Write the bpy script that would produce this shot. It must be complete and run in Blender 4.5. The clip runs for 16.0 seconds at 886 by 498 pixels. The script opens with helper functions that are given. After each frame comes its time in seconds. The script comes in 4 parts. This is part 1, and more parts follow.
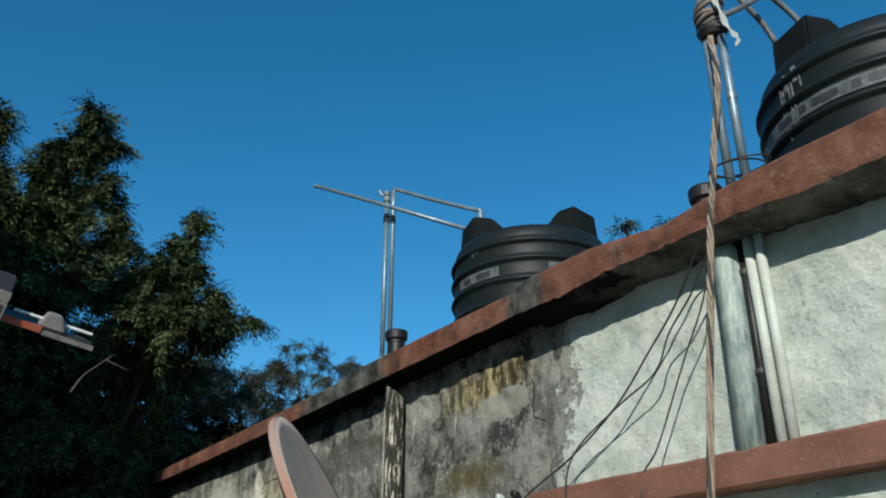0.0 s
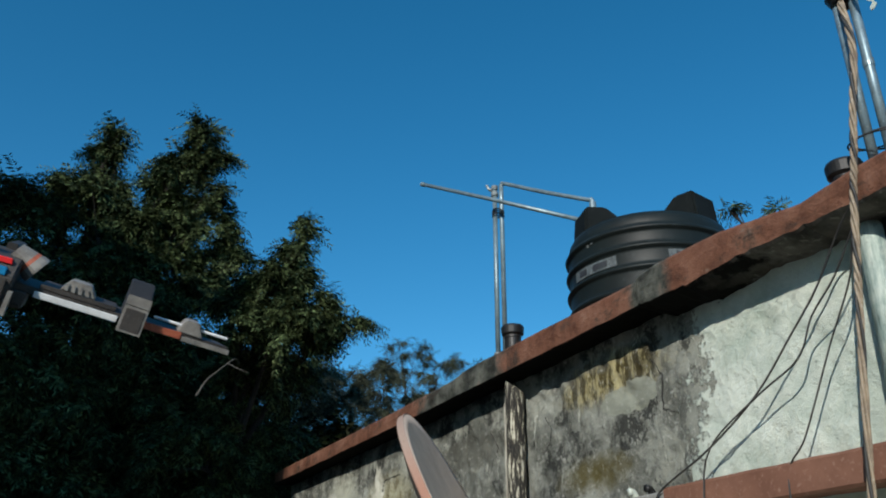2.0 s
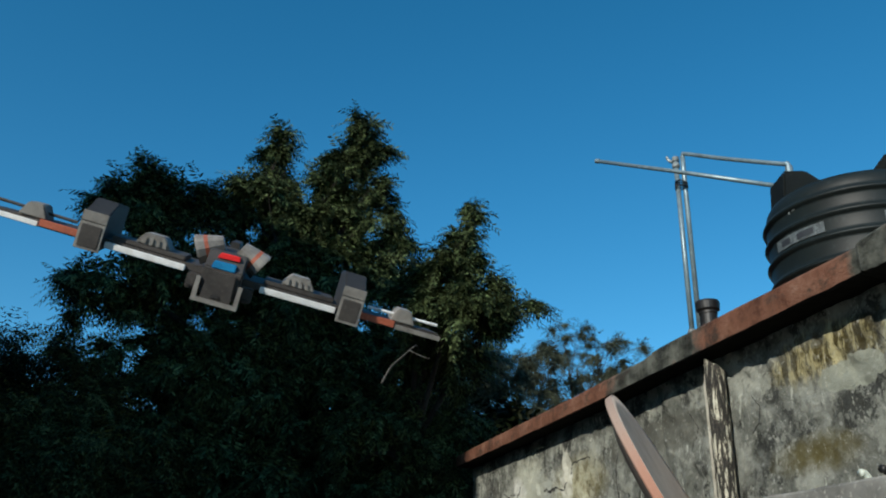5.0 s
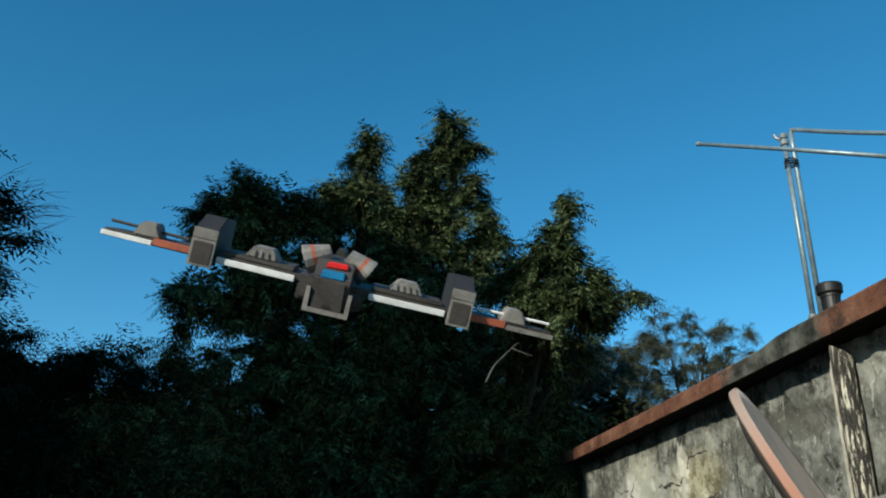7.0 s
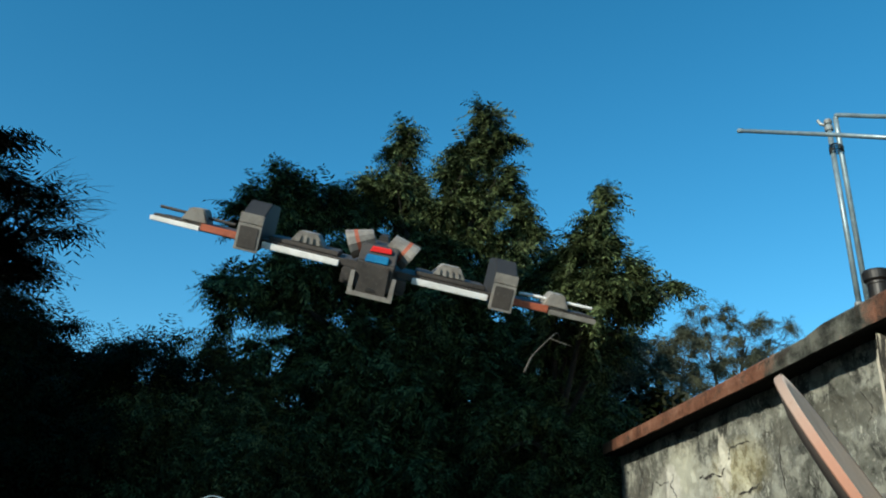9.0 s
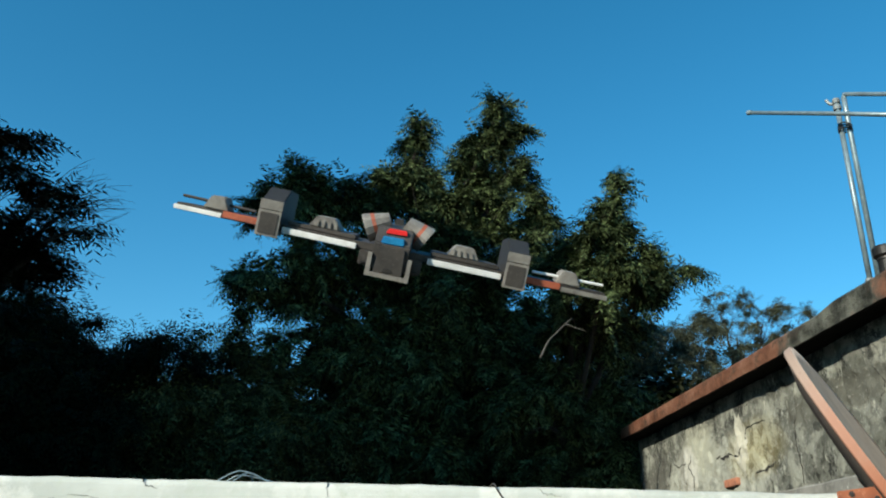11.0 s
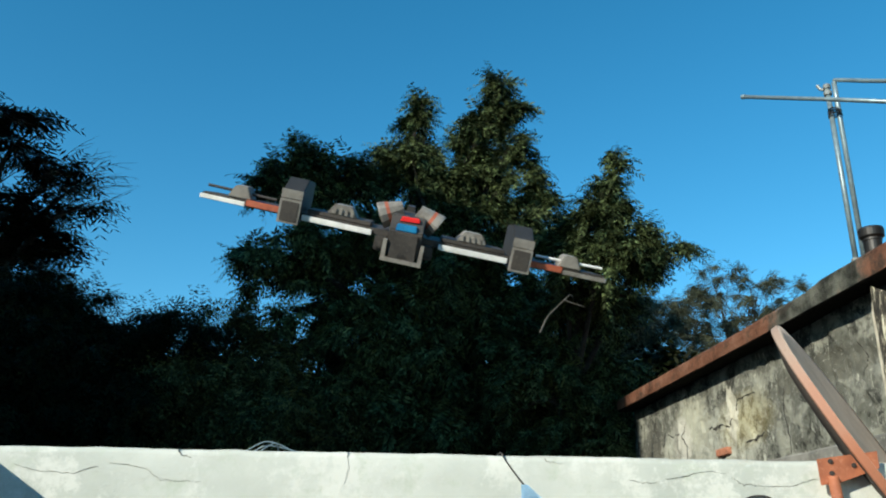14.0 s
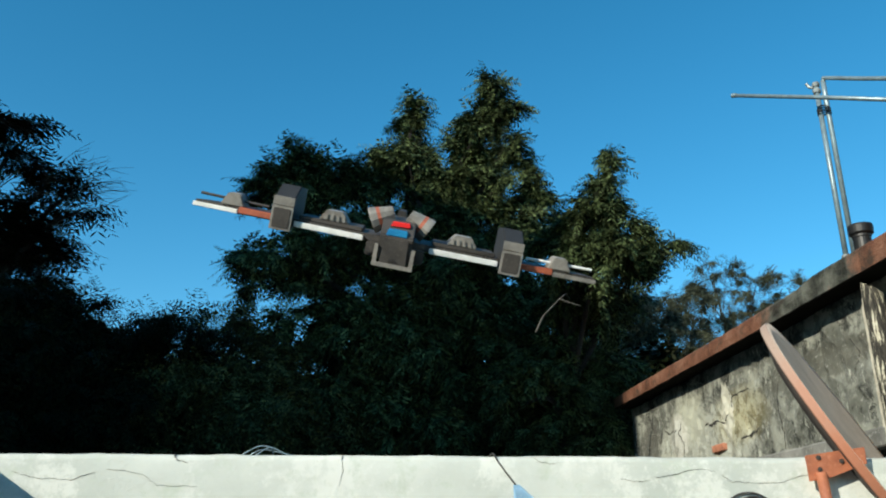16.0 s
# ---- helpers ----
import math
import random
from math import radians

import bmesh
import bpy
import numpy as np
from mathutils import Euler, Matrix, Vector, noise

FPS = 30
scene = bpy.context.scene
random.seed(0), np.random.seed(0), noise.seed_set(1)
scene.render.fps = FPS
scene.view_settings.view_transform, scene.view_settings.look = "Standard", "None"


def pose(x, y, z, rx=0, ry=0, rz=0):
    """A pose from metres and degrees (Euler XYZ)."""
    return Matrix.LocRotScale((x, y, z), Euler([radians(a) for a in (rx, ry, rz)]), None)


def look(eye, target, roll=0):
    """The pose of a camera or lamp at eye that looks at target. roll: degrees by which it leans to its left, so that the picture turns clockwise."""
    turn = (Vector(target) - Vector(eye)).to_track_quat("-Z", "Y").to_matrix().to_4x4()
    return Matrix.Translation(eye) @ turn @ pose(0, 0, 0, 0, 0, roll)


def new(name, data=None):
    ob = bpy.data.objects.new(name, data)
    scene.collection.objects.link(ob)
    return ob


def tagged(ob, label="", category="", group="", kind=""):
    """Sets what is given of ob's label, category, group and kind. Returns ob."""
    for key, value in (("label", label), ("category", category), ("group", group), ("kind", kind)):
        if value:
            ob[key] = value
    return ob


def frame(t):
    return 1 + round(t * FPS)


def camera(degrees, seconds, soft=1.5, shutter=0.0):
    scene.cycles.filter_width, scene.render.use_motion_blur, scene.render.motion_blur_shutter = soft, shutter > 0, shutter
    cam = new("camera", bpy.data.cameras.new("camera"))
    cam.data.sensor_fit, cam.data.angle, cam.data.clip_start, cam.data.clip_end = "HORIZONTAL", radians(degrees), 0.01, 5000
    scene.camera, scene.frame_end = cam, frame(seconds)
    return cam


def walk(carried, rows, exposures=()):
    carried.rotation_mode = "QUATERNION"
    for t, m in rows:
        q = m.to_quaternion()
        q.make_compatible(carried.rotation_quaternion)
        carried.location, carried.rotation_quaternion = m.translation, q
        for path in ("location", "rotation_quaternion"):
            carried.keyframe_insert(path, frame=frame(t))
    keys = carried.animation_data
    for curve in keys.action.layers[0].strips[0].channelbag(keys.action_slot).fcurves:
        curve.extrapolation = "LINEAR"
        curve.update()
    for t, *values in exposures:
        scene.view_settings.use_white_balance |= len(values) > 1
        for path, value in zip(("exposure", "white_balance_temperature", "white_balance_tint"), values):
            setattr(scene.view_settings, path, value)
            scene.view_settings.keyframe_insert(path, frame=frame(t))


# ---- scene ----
cam = camera(56.1, 16.0, soft=2.0)
PATH = [
    (0, (-0.276, 0.383, 1.37), (0.727, 1.889, 2.222), 0.0),
    (0.5, (-0.285, 0.405, 1.364), (0.689, 1.927, 2.22), 0.3),
    (1, (-0.315, 0.433, 1.379), (0.61, 1.988, 2.231), 0.2),
    (1.5, (-0.334, 0.449, 1.39), (0.539, 2.037, 2.235), 0.3),
    (2, (-0.373, 0.49, 1.38), (0.437, 2.113, 2.222), 0.4),
    (2.5, (-0.402, 0.538, 1.385), (0.343, 2.194, 2.224), 0.9),
    (3, (-0.421, 0.58, 1.38), (0.265, 2.265, 2.212), 1.4),
    (3.5, (-0.451, 0.616, 1.376), (0.184, 2.323, 2.202), 1.5),
    (4, (-0.508, 0.62, 1.37), (0.079, 2.349, 2.187), 1.7),
    (6.5, (-0.681, 0.712, 1.431), (-0.344, 2.518, 2.22), 1.1),
    (7, (-0.679, 0.735, 1.434), (-0.396, 2.551, 2.221), 1.1),
    (7.5, (-0.694, 0.764, 1.421), (-0.462, 2.591, 2.202), 1.4),
    (8, (-0.696, 0.779, 1.423), (-0.495, 2.611, 2.201), 1.8),
    (8.5, (-0.71, 0.735, 1.407), (-0.502, 2.567, 2.182), 1.8),
    (9, (-0.717, 0.741, 1.383), (-0.514, 2.574, 2.156), 1.9),
    (11.5, (-0.719, 0.635, 1.264), (-0.574, 2.483, 2.017), 0.4),
    (12, (-0.721, 0.613, 1.261), (-0.594, 2.467, 2.0), -0.2),
    (12.5, (-0.685, 0.541, 1.256), (-0.567, 2.401, 1.981), 1.0),
    (13, (-0.72, 0.445, 1.245), (-0.57, 2.304, 1.966), 0.5),
    (13.5, (-0.784, 0.401, 1.244), (-0.611, 2.266, 1.946), 0.1),
    (14, (-0.81, 0.387, 1.239), (-0.632, 2.252, 1.938), 0.9),
    (14.5, (-0.789, 0.371, 1.242), (-0.619, 2.242, 1.929), 0.3),
    (15, (-0.785, 0.358, 1.245), (-0.61, 2.229, 1.931), 0.1),
    (15.5, (-0.776, 0.344, 1.244), (-0.603, 2.213, 1.933), -0.2),
    (16, (-0.773, 0.327, 1.247), (-0.593, 2.193, 1.943), 0.1),
]
walk(cam, [(t, look(eye, target, roll)) for t, eye, target, roll in PATH],
     exposures=((0, 0.0, 6500, 10), (2, 0.0, 6500, 10), (4, 0.05, 6550, 9), (6.5, 0.20, 6850, 7), (9, 0.50, 7050, 5), (16, 0.56, 7050, 5)))

# ---- world and sun ----
SUN = Vector((-1.0, -0.95, 0.66)).normalized()          # towards the sun
world = bpy.data.worlds.new("world")
scene.world = world
world.use_nodes = True
wn = world.node_tree.nodes
sky = wn.new("ShaderNodeTexSky")
sky.sky_type, sky.sun_disc = "NISHITA", False
sky.sun_elevation = math.asin(SUN.z)
sky.sun_rotation = math.atan2(SUN.x, SUN.y)
sky.altitude, sky.air_density, sky.dust_density, sky.ozone_density = 300, 1.0, 0.1, 4.0
wn["Background"].inputs["Strength"].default_value = 0.138
deep = wn.new("ShaderNodeHueSaturation")        # the clear, deep blue of a dry winter sky
deep.inputs["Saturation"].default_value = 1.28
deep.inputs["Hue"].default_value = 0.487
world.node_tree.links.new(sky.outputs[0], deep.inputs["Color"])
world.node_tree.links.new(deep.outputs[0], wn["Background"].inputs["Color"])
sun = new("sun", bpy.data.lights.new("sun", "SUN"))
sun.data.energy, sun.data.angle, sun.data.color = 4.0, radians(0.55), (1.0, 0.955, 0.87)
sun.matrix_world = look(SUN * 30, (0, 0, 0))


# ---- materials ----
def nodes_of(name):
    m = bpy.data.materials.new(name)
    m.use_nodes = True
    t = m.node_tree
    return m, t, t.nodes["Principled BSDF"]


def noise_node(t, scale, detail=6.0, rough=0.6, stretch=None):
    n = t.nodes.new("ShaderNodeTexNoise")
    n.inputs["Scale"].default_value, n.inputs["Detail"].default_value, n.inputs["Roughness"].default_value = scale, detail, rough
    co = t.nodes.new("ShaderNodeTexCoord")
    src = co.outputs["Object"]
    if stretch:
        mp = t.nodes.new("ShaderNodeMapping")
        mp.inputs["Scale"].default_value = stretch
        t.links.new(src, mp.inputs["Vector"])
        src = mp.outputs[0]
    t.links.new(src, n.inputs["Vector"])
    return n.outputs["Fac"]


def ramp(t, fac, *stops):
    r = t.nodes.new("ShaderNodeValToRGB")
    e = r.color_ramp.elements
    while len(e) < len(stops):
        e.new(0.5)
    for el, (p, c) in zip(e, stops):
        el.position, el.color = p, (*c, 1) if len(c) == 3 else c
    t.links.new(fac, r.inputs["Fac"])
    return r.outputs["Color"]


def mix(t, fac, a, b):
    m = t.nodes.new("ShaderNodeMix")
    m.data_type = "RGBA"
    for sock, v in ((m.inputs[0], fac), (m.inputs[6], a), (m.inputs[7], b)):
        if isinstance(v, (tuple, float, int)):
            sock.default_value = (*v, 1) if isinstance(v, tuple) else v
        else:
            t.links.new(v, sock)
    return m.outputs[2]


def calc(t, op, a, b, clamp=False):
    m = t.nodes.new("ShaderNodeMath")
    m.operation, m.use_clamp = op, clamp
    for sock, v in zip(m.inputs, (a, b)):
        if isinstance(v, (float, int)):
            sock.default_value = v
        else:
            t.links.new(v, sock)
    return m.outputs[0]


def bump(t, bsdf, height, strength=0.4, distance=0.01):
    b = t.nodes.new("ShaderNodeBump")
    b.inputs["Strength"].default_value, b.inputs["Distance"].default_value = strength, distance
    t.links.new(height, b.inputs["Height"])
    t.links.new(b.outputs[0], bsdf.inputs["Normal"])


def worn(name, base, dark, light=None, scale=3.0, fine=40.0, rough=0.85, metal=0.0, amount=0.5, relief=0.4, dist=0.006, spec=None):
    """A worn surface: base colour, large stains towards dark, fine grain towards light."""
    m, t, b = nodes_of(name)
    big, small = noise_node(t, scale, 7, 0.62), noise_node(t, fine, 5, 0.65)
    c = ramp(t, big, (0.5 - amount * 0.35, dark), (0.5 + amount * 0.2, base))
    c = mix(t, ramp(t, small, (0.56, (0, 0, 0)), (0.72, (1, 1, 1))), c, light or tuple(min(1, v * 1.25) for v in base))
    t.links.new(c, b.inputs["Base Color"])
    b.inputs["Roughness"].default_value, b.inputs["Metallic"].default_value = rough, metal
    if spec is not None:
        b.inputs["Specular IOR Level"].default_value = spec
    bump(t, b, calc(t, "ADD", big, calc(t, "MULTIPLY", small, 0.5)), relief, dist)
    return m


def axis_of(t, n):
    co, s = t.nodes.new("ShaderNodeTexCoord"), t.nodes.new("ShaderNodeSeparateXYZ")
    t.links.new(co.outputs["Object"], s.inputs[0])
    return s.outputs[n]


def blob(t, y, z, ry, rz, wobble):
    """A ragged patch on the wall, 1 inside and 0 outside."""
    dy = calc(t, "DIVIDE", calc(t, "SUBTRACT", axis_of(t, 1), y), ry)
    dz = calc(t, "DIVIDE", calc(t, "SUBTRACT", axis_of(t, 2), z), rz)
    d = calc(t, "ADD", calc(t, "MULTIPLY", dy, dy), calc(t, "MULTIPLY", dz, dz))
    d = calc(t, "ADD", d, calc(t, "MULTIPLY", calc(t, "SUBTRACT", wobble, 0.5), 3.2))
    return calc(t, "SUBTRACT", 1.0, calc(t, "MULTIPLY", d, 0.8), True)


def plaster_wall():
    """Old cement plaster, mouldy and stained, with a thick flaking coat of whitewash over its near end."""
    m, t, b = nodes_of("old_plaster")
    big, mid, fine = noise_node(t, 1.1, 8, 0.66), noise_node(t, 3.4, 8, 0.7), noise_node(t, 26, 6, 0.7)
    runs = noise_node(t, 1.0, 7, 0.65, (3.0, 4.0, 0.9))
    grey = ramp(t, mid, (0.38, (0.043, 0.045, 0.038)), (0.42, (0.118, 0.123, 0.105)), (0.51, (0.157, 0.162, 0.142)), (0.53, (0.235, 0.243, 0.209)), (0.62, (0.282, 0.292, 0.250)))
    mould = noise_node(t, 2.3, 10, 0.78)
    grey = mix(t, ramp(t, mould, (0.54, (0, 0, 0)), (0.57, (0.9, 0.9, 0.9))), grey, (0.034, 0.036, 0.033))
    drips = noise_node(t, 1.0, 6, 0.72, (15.0, 17.0, 4.5))
    grey = mix(t, ramp(t, drips, (0.315, (0.8, 0.8, 0.8)), (0.345, (0, 0, 0))), grey, (0.028, 0.028, 0.022))
    grey = mix(t, ramp(t, drips, (0.61, (0, 0, 0)), (0.64, (0.85, 0.85, 0.85))), grey, (0.455, 0.470, 0.403))
    flake = noise_node(t, 7.0, 9, 0.8)
    grey = mix(t, ramp(t, flake, (0.60, (0, 0, 0)), (0.64, (0.85, 0.85, 0.85))), grey, (0.408, 0.421, 0.371))
    grey = mix(t, ramp(t, runs, (0.35, (0.6, 0.6, 0.6)), (0.41, (0, 0, 0))), grey, (0.047, 0.050, 0.041))
    grey = mix(t, ramp(t, big, (0.53, (0, 0, 0)), (0.68, (0.75, 0.75, 0.75))), grey, (0.392, 0.405, 0.355))
    grey = mix(t, ramp(t, blob(t, 9.058, 2.417, 1.5, 0.42, mould), (0.25, (0, 0, 0)), (0.55, (0.8, 0.8, 0.8))), grey, mix(t, ramp(t, flake, (0.42, (0, 0, 0)), (0.50, (1, 1, 1))), (0.259, 0.267, 0.230), (0.416, 0.429, 0.371)))
    grey = mix(t, calc(t, "MULTIPLY", blob(t, 8.134, 2.544, 0.62, 0.28, flake), 0.75), grey, mix(t, ramp(t, flake, (0.44, (0, 0, 0)), (0.54, (1, 1, 1))), (0.176, 0.146, 0.063), (0.480, 0.446, 0.266)))
    grey = mix(t, blob(t, 9.447, 2.709, 0.5, 0.3, flake), grey, (0.439, 0.446, 0.363))
    grey = mix(t, blob(t, 4.631, 2.875, 0.55, 0.17, flake), grey, mix(t, ramp(t, drips, (0.47, (0, 0, 0)), (0.58, (1, 1, 1))), (0.060, 0.047, 0.016), (0.416, 0.365, 0.192)))
    grey = mix(t, ramp(t, blob(t, 4.436, 2.7, 0.30, 0.11, mid), (0.38, (0, 0, 0)), (0.44, (0.9, 0.9, 0.9))), grey, (0.282, 0.296, 0.242))
    grey = mix(t, blob(t, 4.826, 2.301, 0.4, 0.12, mid), grey, (0.104, 0.089, 0.037))
    grey = mix(t, ramp(t, blob(t, 9.75, 2.55, 0.32, 0.26, mid), (0.2, (0, 0, 0)), (0.6, (0.85, 0.85, 0.85))), grey, mix(t, ramp(t, runs, (0.42, (0, 0, 0)), (0.55, (1, 1, 1))), (0.26, 0.26, 0.23), (0.60, 0.60, 0.54)))
    grey = mix(t, ramp(t, blob(t, 10.75, 2.55, 0.42, 0.40, mid), (0.2, (0, 0, 0)), (0.6, (0.8, 0.8, 0.8))), grey, (0.105, 0.105, 0.092))
    grey = mix(t, ramp(t, blob(t, 6.7, 2.72, 1.05, 0.15, flake), (0.2, (0, 0, 0)), (0.5, (0.8, 0.8, 0.8))), grey, (0.105, 0.105, 0.088))
    grey = mix(t, ramp(t, blob(t, 8.40, 2.62, 0.14, 0.30, drips), (0.25, (0, 0, 0)), (0.5, (0.85, 0.85, 0.85))), grey, (0.58, 0.57, 0.48))
    pits = ramp(t, fine, (0.29, (0.0, 0.0, 0.0)), (0.37, (1, 1, 1)))
    white = mix(t, ramp(t, mid, (0.34, (0, 0, 0)), (0.60, (1, 1, 1))), (0.42, 0.49, 0.42), (0.66, 0.71, 0.625))
    white = mix(t, pits, (0.20, 0.23, 0.21), white)
    edge = calc(t, "ADD", axis_of(t, 1), calc(t, "MULTIPLY", calc(t, "SUBTRACT", mid, 0.5), 1.1))
    edge = calc(t, "ADD", edge, calc(t, "MULTIPLY", calc(t, "SUBTRACT", fine, 0.5), 0.55))
    edge = calc(t, "ADD", edge, calc(t, "MULTIPLY", axis_of(t, 2), 0.10))
    mask = calc(t, "MULTIPLY", calc(t, "SUBTRACT", 4.15, edge), 16.0, True)
    grey = mix(t, ramp(t, fine, (0.58, (0, 0, 0)), (0.66, (0.55, 0.55, 0.55))), grey, (0.46, 0.46, 0.41))
    t.links.new(mix(t, mask, grey, white), b.inputs["Base Color"])
    b.inputs["Roughness"].default_value = 0.92
    b.inputs["Specular IOR Level"].default_value = 0.15
    h = calc(t, "ADD", calc(t, "MULTIPLY", mid, 1.4), calc(t, "ADD", calc(t, "MULTIPLY", fine, 0.34), calc(t, "MULTIPLY", mask, 0.35)))
    bump(t, b, h, 0.9, 0.03)
    return m


def red_oxide(name="red_oxide"):
    """Red-oxide painted cement, with soot and bare grey in places."""
    m, t, b = nodes_of(name)
    big, mid, fine = noise_node(t, 0.9, 6, 0.6), noise_node(t, 5, 7, 0.65), noise_node(t, 45, 5, 0.65)
    c = ramp(t, mid, (0.34, (0.085, 0.036, 0.022)), (0.48, (0.165, 0.073, 0.045)), (0.60, (0.215, 0.105, 0.068)), (0.75, (0.28, 0.16, 0.112)))
    c = mix(t, ramp(t, fine, (0.60, (0, 0, 0)), (0.75, (0.7, 0.7, 0.7))), c, (0.07, 0.04, 0.03))
    bare = calc(t, "MAXIMUM", calc(t, "MULTIPLY", blob(t, 3.90, 3.22, 0.20, 0.40, mid), 1.6, True), calc(t, "MULTIPLY", blob(t, 6.28, 3.22, 0.72, 0.6, mid), 2.2, True))
    bare = calc(t, "MAXIMUM", bare, ramp(t, calc(t, "ADD", calc(t, "MULTIPLY", big, 0.5), calc(t, "MULTIPLY", mid, 0.5)), (0.60, (0, 0, 0)), (0.66, (0.8, 0.8, 0.8))))
    c = mix(t, bare, c, mix(t, ramp(t, mid, (0.38, (0, 0, 0)), (0.62, (1, 1, 1))), (0.022, 0.024, 0.020), (0.14, 0.145, 0.122)))
    b.inputs["Roughness"].default_value = 0.85
    b.inputs["Specular IOR Level"].default_value = 0.2
    soot = noise_node(t, 1.0, 9, 0.75, (6.0, 3.2, 5.0))
    c = mix(t, ramp(t, soot, (0.54, (0, 0, 0)), (0.63, (0.85, 0.85, 0.85))), c, (0.045, 0.036, 0.028))
    pale = noise_node(t, 2.6, 9, 0.78)
    c = mix(t, ramp(t, pale, (0.62, (0, 0, 0)), (0.68, (0.7, 0.7, 0.7))), c, (0.30, 0.23, 0.17))
    t.links.new(c, b.inputs["Base Color"])
    bump(t, b, calc(t, "ADD", calc(t, "ADD", mid, soot), calc(t, "MULTIPLY", fine, 0.5)), 0.8, 0.02)
    return m


def whitewash():
    """Lime-washed parapet, chalky, with faint greenish stains and grime along the top."""
    m, t, b = nodes_of("whitewash")
    big, mid, fine = noise_node(t, 1.3, 6, 0.6), noise_node(t, 6, 7, 0.68), noise_node(t, 60, 5, 0.6)
    c = ramp(t, big, (0.36, (0.44, 0.475, 0.44)), (0.58, (0.555, 0.585, 0.545)))
    blot = noise_node(t, 3.1, 9, 0.78)
    c = mix(t, ramp(t, blot, (0.50, (0, 0, 0)), (0.58, (0.8, 0.8, 0.8))), c, (0.64, 0.66, 0.62))
    c = mix(t, ramp(t, mid, (0.32, (0.9, 0.9, 0.9)), (0.44, (0, 0, 0))), c, (0.46, 0.51, 0.44))
    top = calc(t, "SUBTRACT", axis_of(t, 2), calc(t, "MULTIPLY", mid, 0.09))
    c = mix(t, calc(t, "MULTIPLY", calc(t, "SUBTRACT", top, 1.640), 30.0, True), c, (0.42, 0.43, 0.39))
    c = mix(t, ramp(t, fine, (0.66, (0, 0, 0)), (0.74, (0.6, 0.6, 0.6))), c, (0.45, 0.46, 0.42))
    t.links.new(c, b.inputs["Base Color"])
    b.inputs["Roughness"].default_value = 0.93
    bump(t, b, calc(t, "ADD", mid, calc(t, "MULTIPLY", fine, 0.25)), 0.45, 0.015)
    return m


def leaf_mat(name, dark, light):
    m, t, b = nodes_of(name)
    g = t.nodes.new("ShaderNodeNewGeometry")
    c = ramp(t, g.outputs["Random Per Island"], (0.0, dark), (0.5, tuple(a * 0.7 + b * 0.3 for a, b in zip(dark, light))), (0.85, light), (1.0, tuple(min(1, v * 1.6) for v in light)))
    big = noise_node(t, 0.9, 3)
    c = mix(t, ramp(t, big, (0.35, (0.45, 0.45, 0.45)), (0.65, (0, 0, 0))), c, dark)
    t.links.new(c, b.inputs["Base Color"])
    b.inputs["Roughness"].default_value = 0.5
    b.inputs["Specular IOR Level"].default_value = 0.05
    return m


M_WALL, M_RED, M_WHITE = plaster_wall(), red_oxide(), whitewash()
M_GROUND = worn("dusty_ground", (0.075, 0.066, 0.054), (0.045, 0.04, 0.034), scale=0.4, fine=12)
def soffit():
    """Underside of the eave: bare cement at the near end, deep shade put into the colour over the rest."""
    m, t, b = nodes_of("shaded_cement")
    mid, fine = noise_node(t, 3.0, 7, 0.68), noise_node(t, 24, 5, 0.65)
    shade_black = mix(t, mid, (0.005, 0.005, 0.005), (0.015, 0.015, 0.013))
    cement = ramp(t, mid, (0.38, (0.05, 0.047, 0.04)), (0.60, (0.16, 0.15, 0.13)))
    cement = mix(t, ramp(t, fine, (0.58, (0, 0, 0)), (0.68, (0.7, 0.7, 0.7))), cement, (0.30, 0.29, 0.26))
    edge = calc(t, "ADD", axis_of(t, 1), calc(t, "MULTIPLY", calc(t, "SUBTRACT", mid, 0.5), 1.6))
    t.links.new(mix(t, calc(t, "MULTIPLY", calc(t, "SUBTRACT", 3.35, edge), 5.0, True), shade_black, cement), b.inputs["Base Color"])
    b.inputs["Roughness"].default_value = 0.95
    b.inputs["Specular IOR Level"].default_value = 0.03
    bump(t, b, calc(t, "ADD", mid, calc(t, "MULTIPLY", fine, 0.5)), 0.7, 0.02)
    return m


M_SOFFIT = soffit()
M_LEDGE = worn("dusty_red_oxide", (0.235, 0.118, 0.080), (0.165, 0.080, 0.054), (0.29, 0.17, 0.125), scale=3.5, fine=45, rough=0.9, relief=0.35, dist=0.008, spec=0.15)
M_GREY = worn("grey_cement", (0.27, 0.27, 0.25), (0.11, 0.11, 0.10), (0.40, 0.40, 0.36), scale=3, fine=25, relief=0.5, dist=0.012)
M_TANK = worn("black_polyethylene", (0.011, 0.017, 0.017), (0.007, 0.010, 0.010), (0.020, 0.027, 0.027), scale=2.5, fine=18, rough=0.5, amount=0.6, relief=0.06, dist=0.003, spec=0.25)
M_BAND = worn("faded_print_band", (0.10, 0.12, 0.125), (0.03, 0.036, 0.04), (0.20, 0.23, 0.23), scale=9, fine=50, rough=0.6, relief=0.05)
M_INK = worn("dark_print", (0.03, 0.035, 0.04), (0.02, 0.02, 0.025), scale=12, fine=60, rough=0.6, relief=0.0)
M_BLOCK_TANK = worn("scuffed_black_moulding", (0.010, 0.013, 0.013), (0.006, 0.008, 0.008), (0.02, 0.024, 0.024), scale=4, fine=30, rough=0.75, relief=0.05, spec=0.12)
M_DRIP = worn("lime_deposit", (0.16, 0.18, 0.18), (0.02, 0.025, 0.028), (0.40, 0.43, 0.42), scale=14, fine=60, rough=0.85)
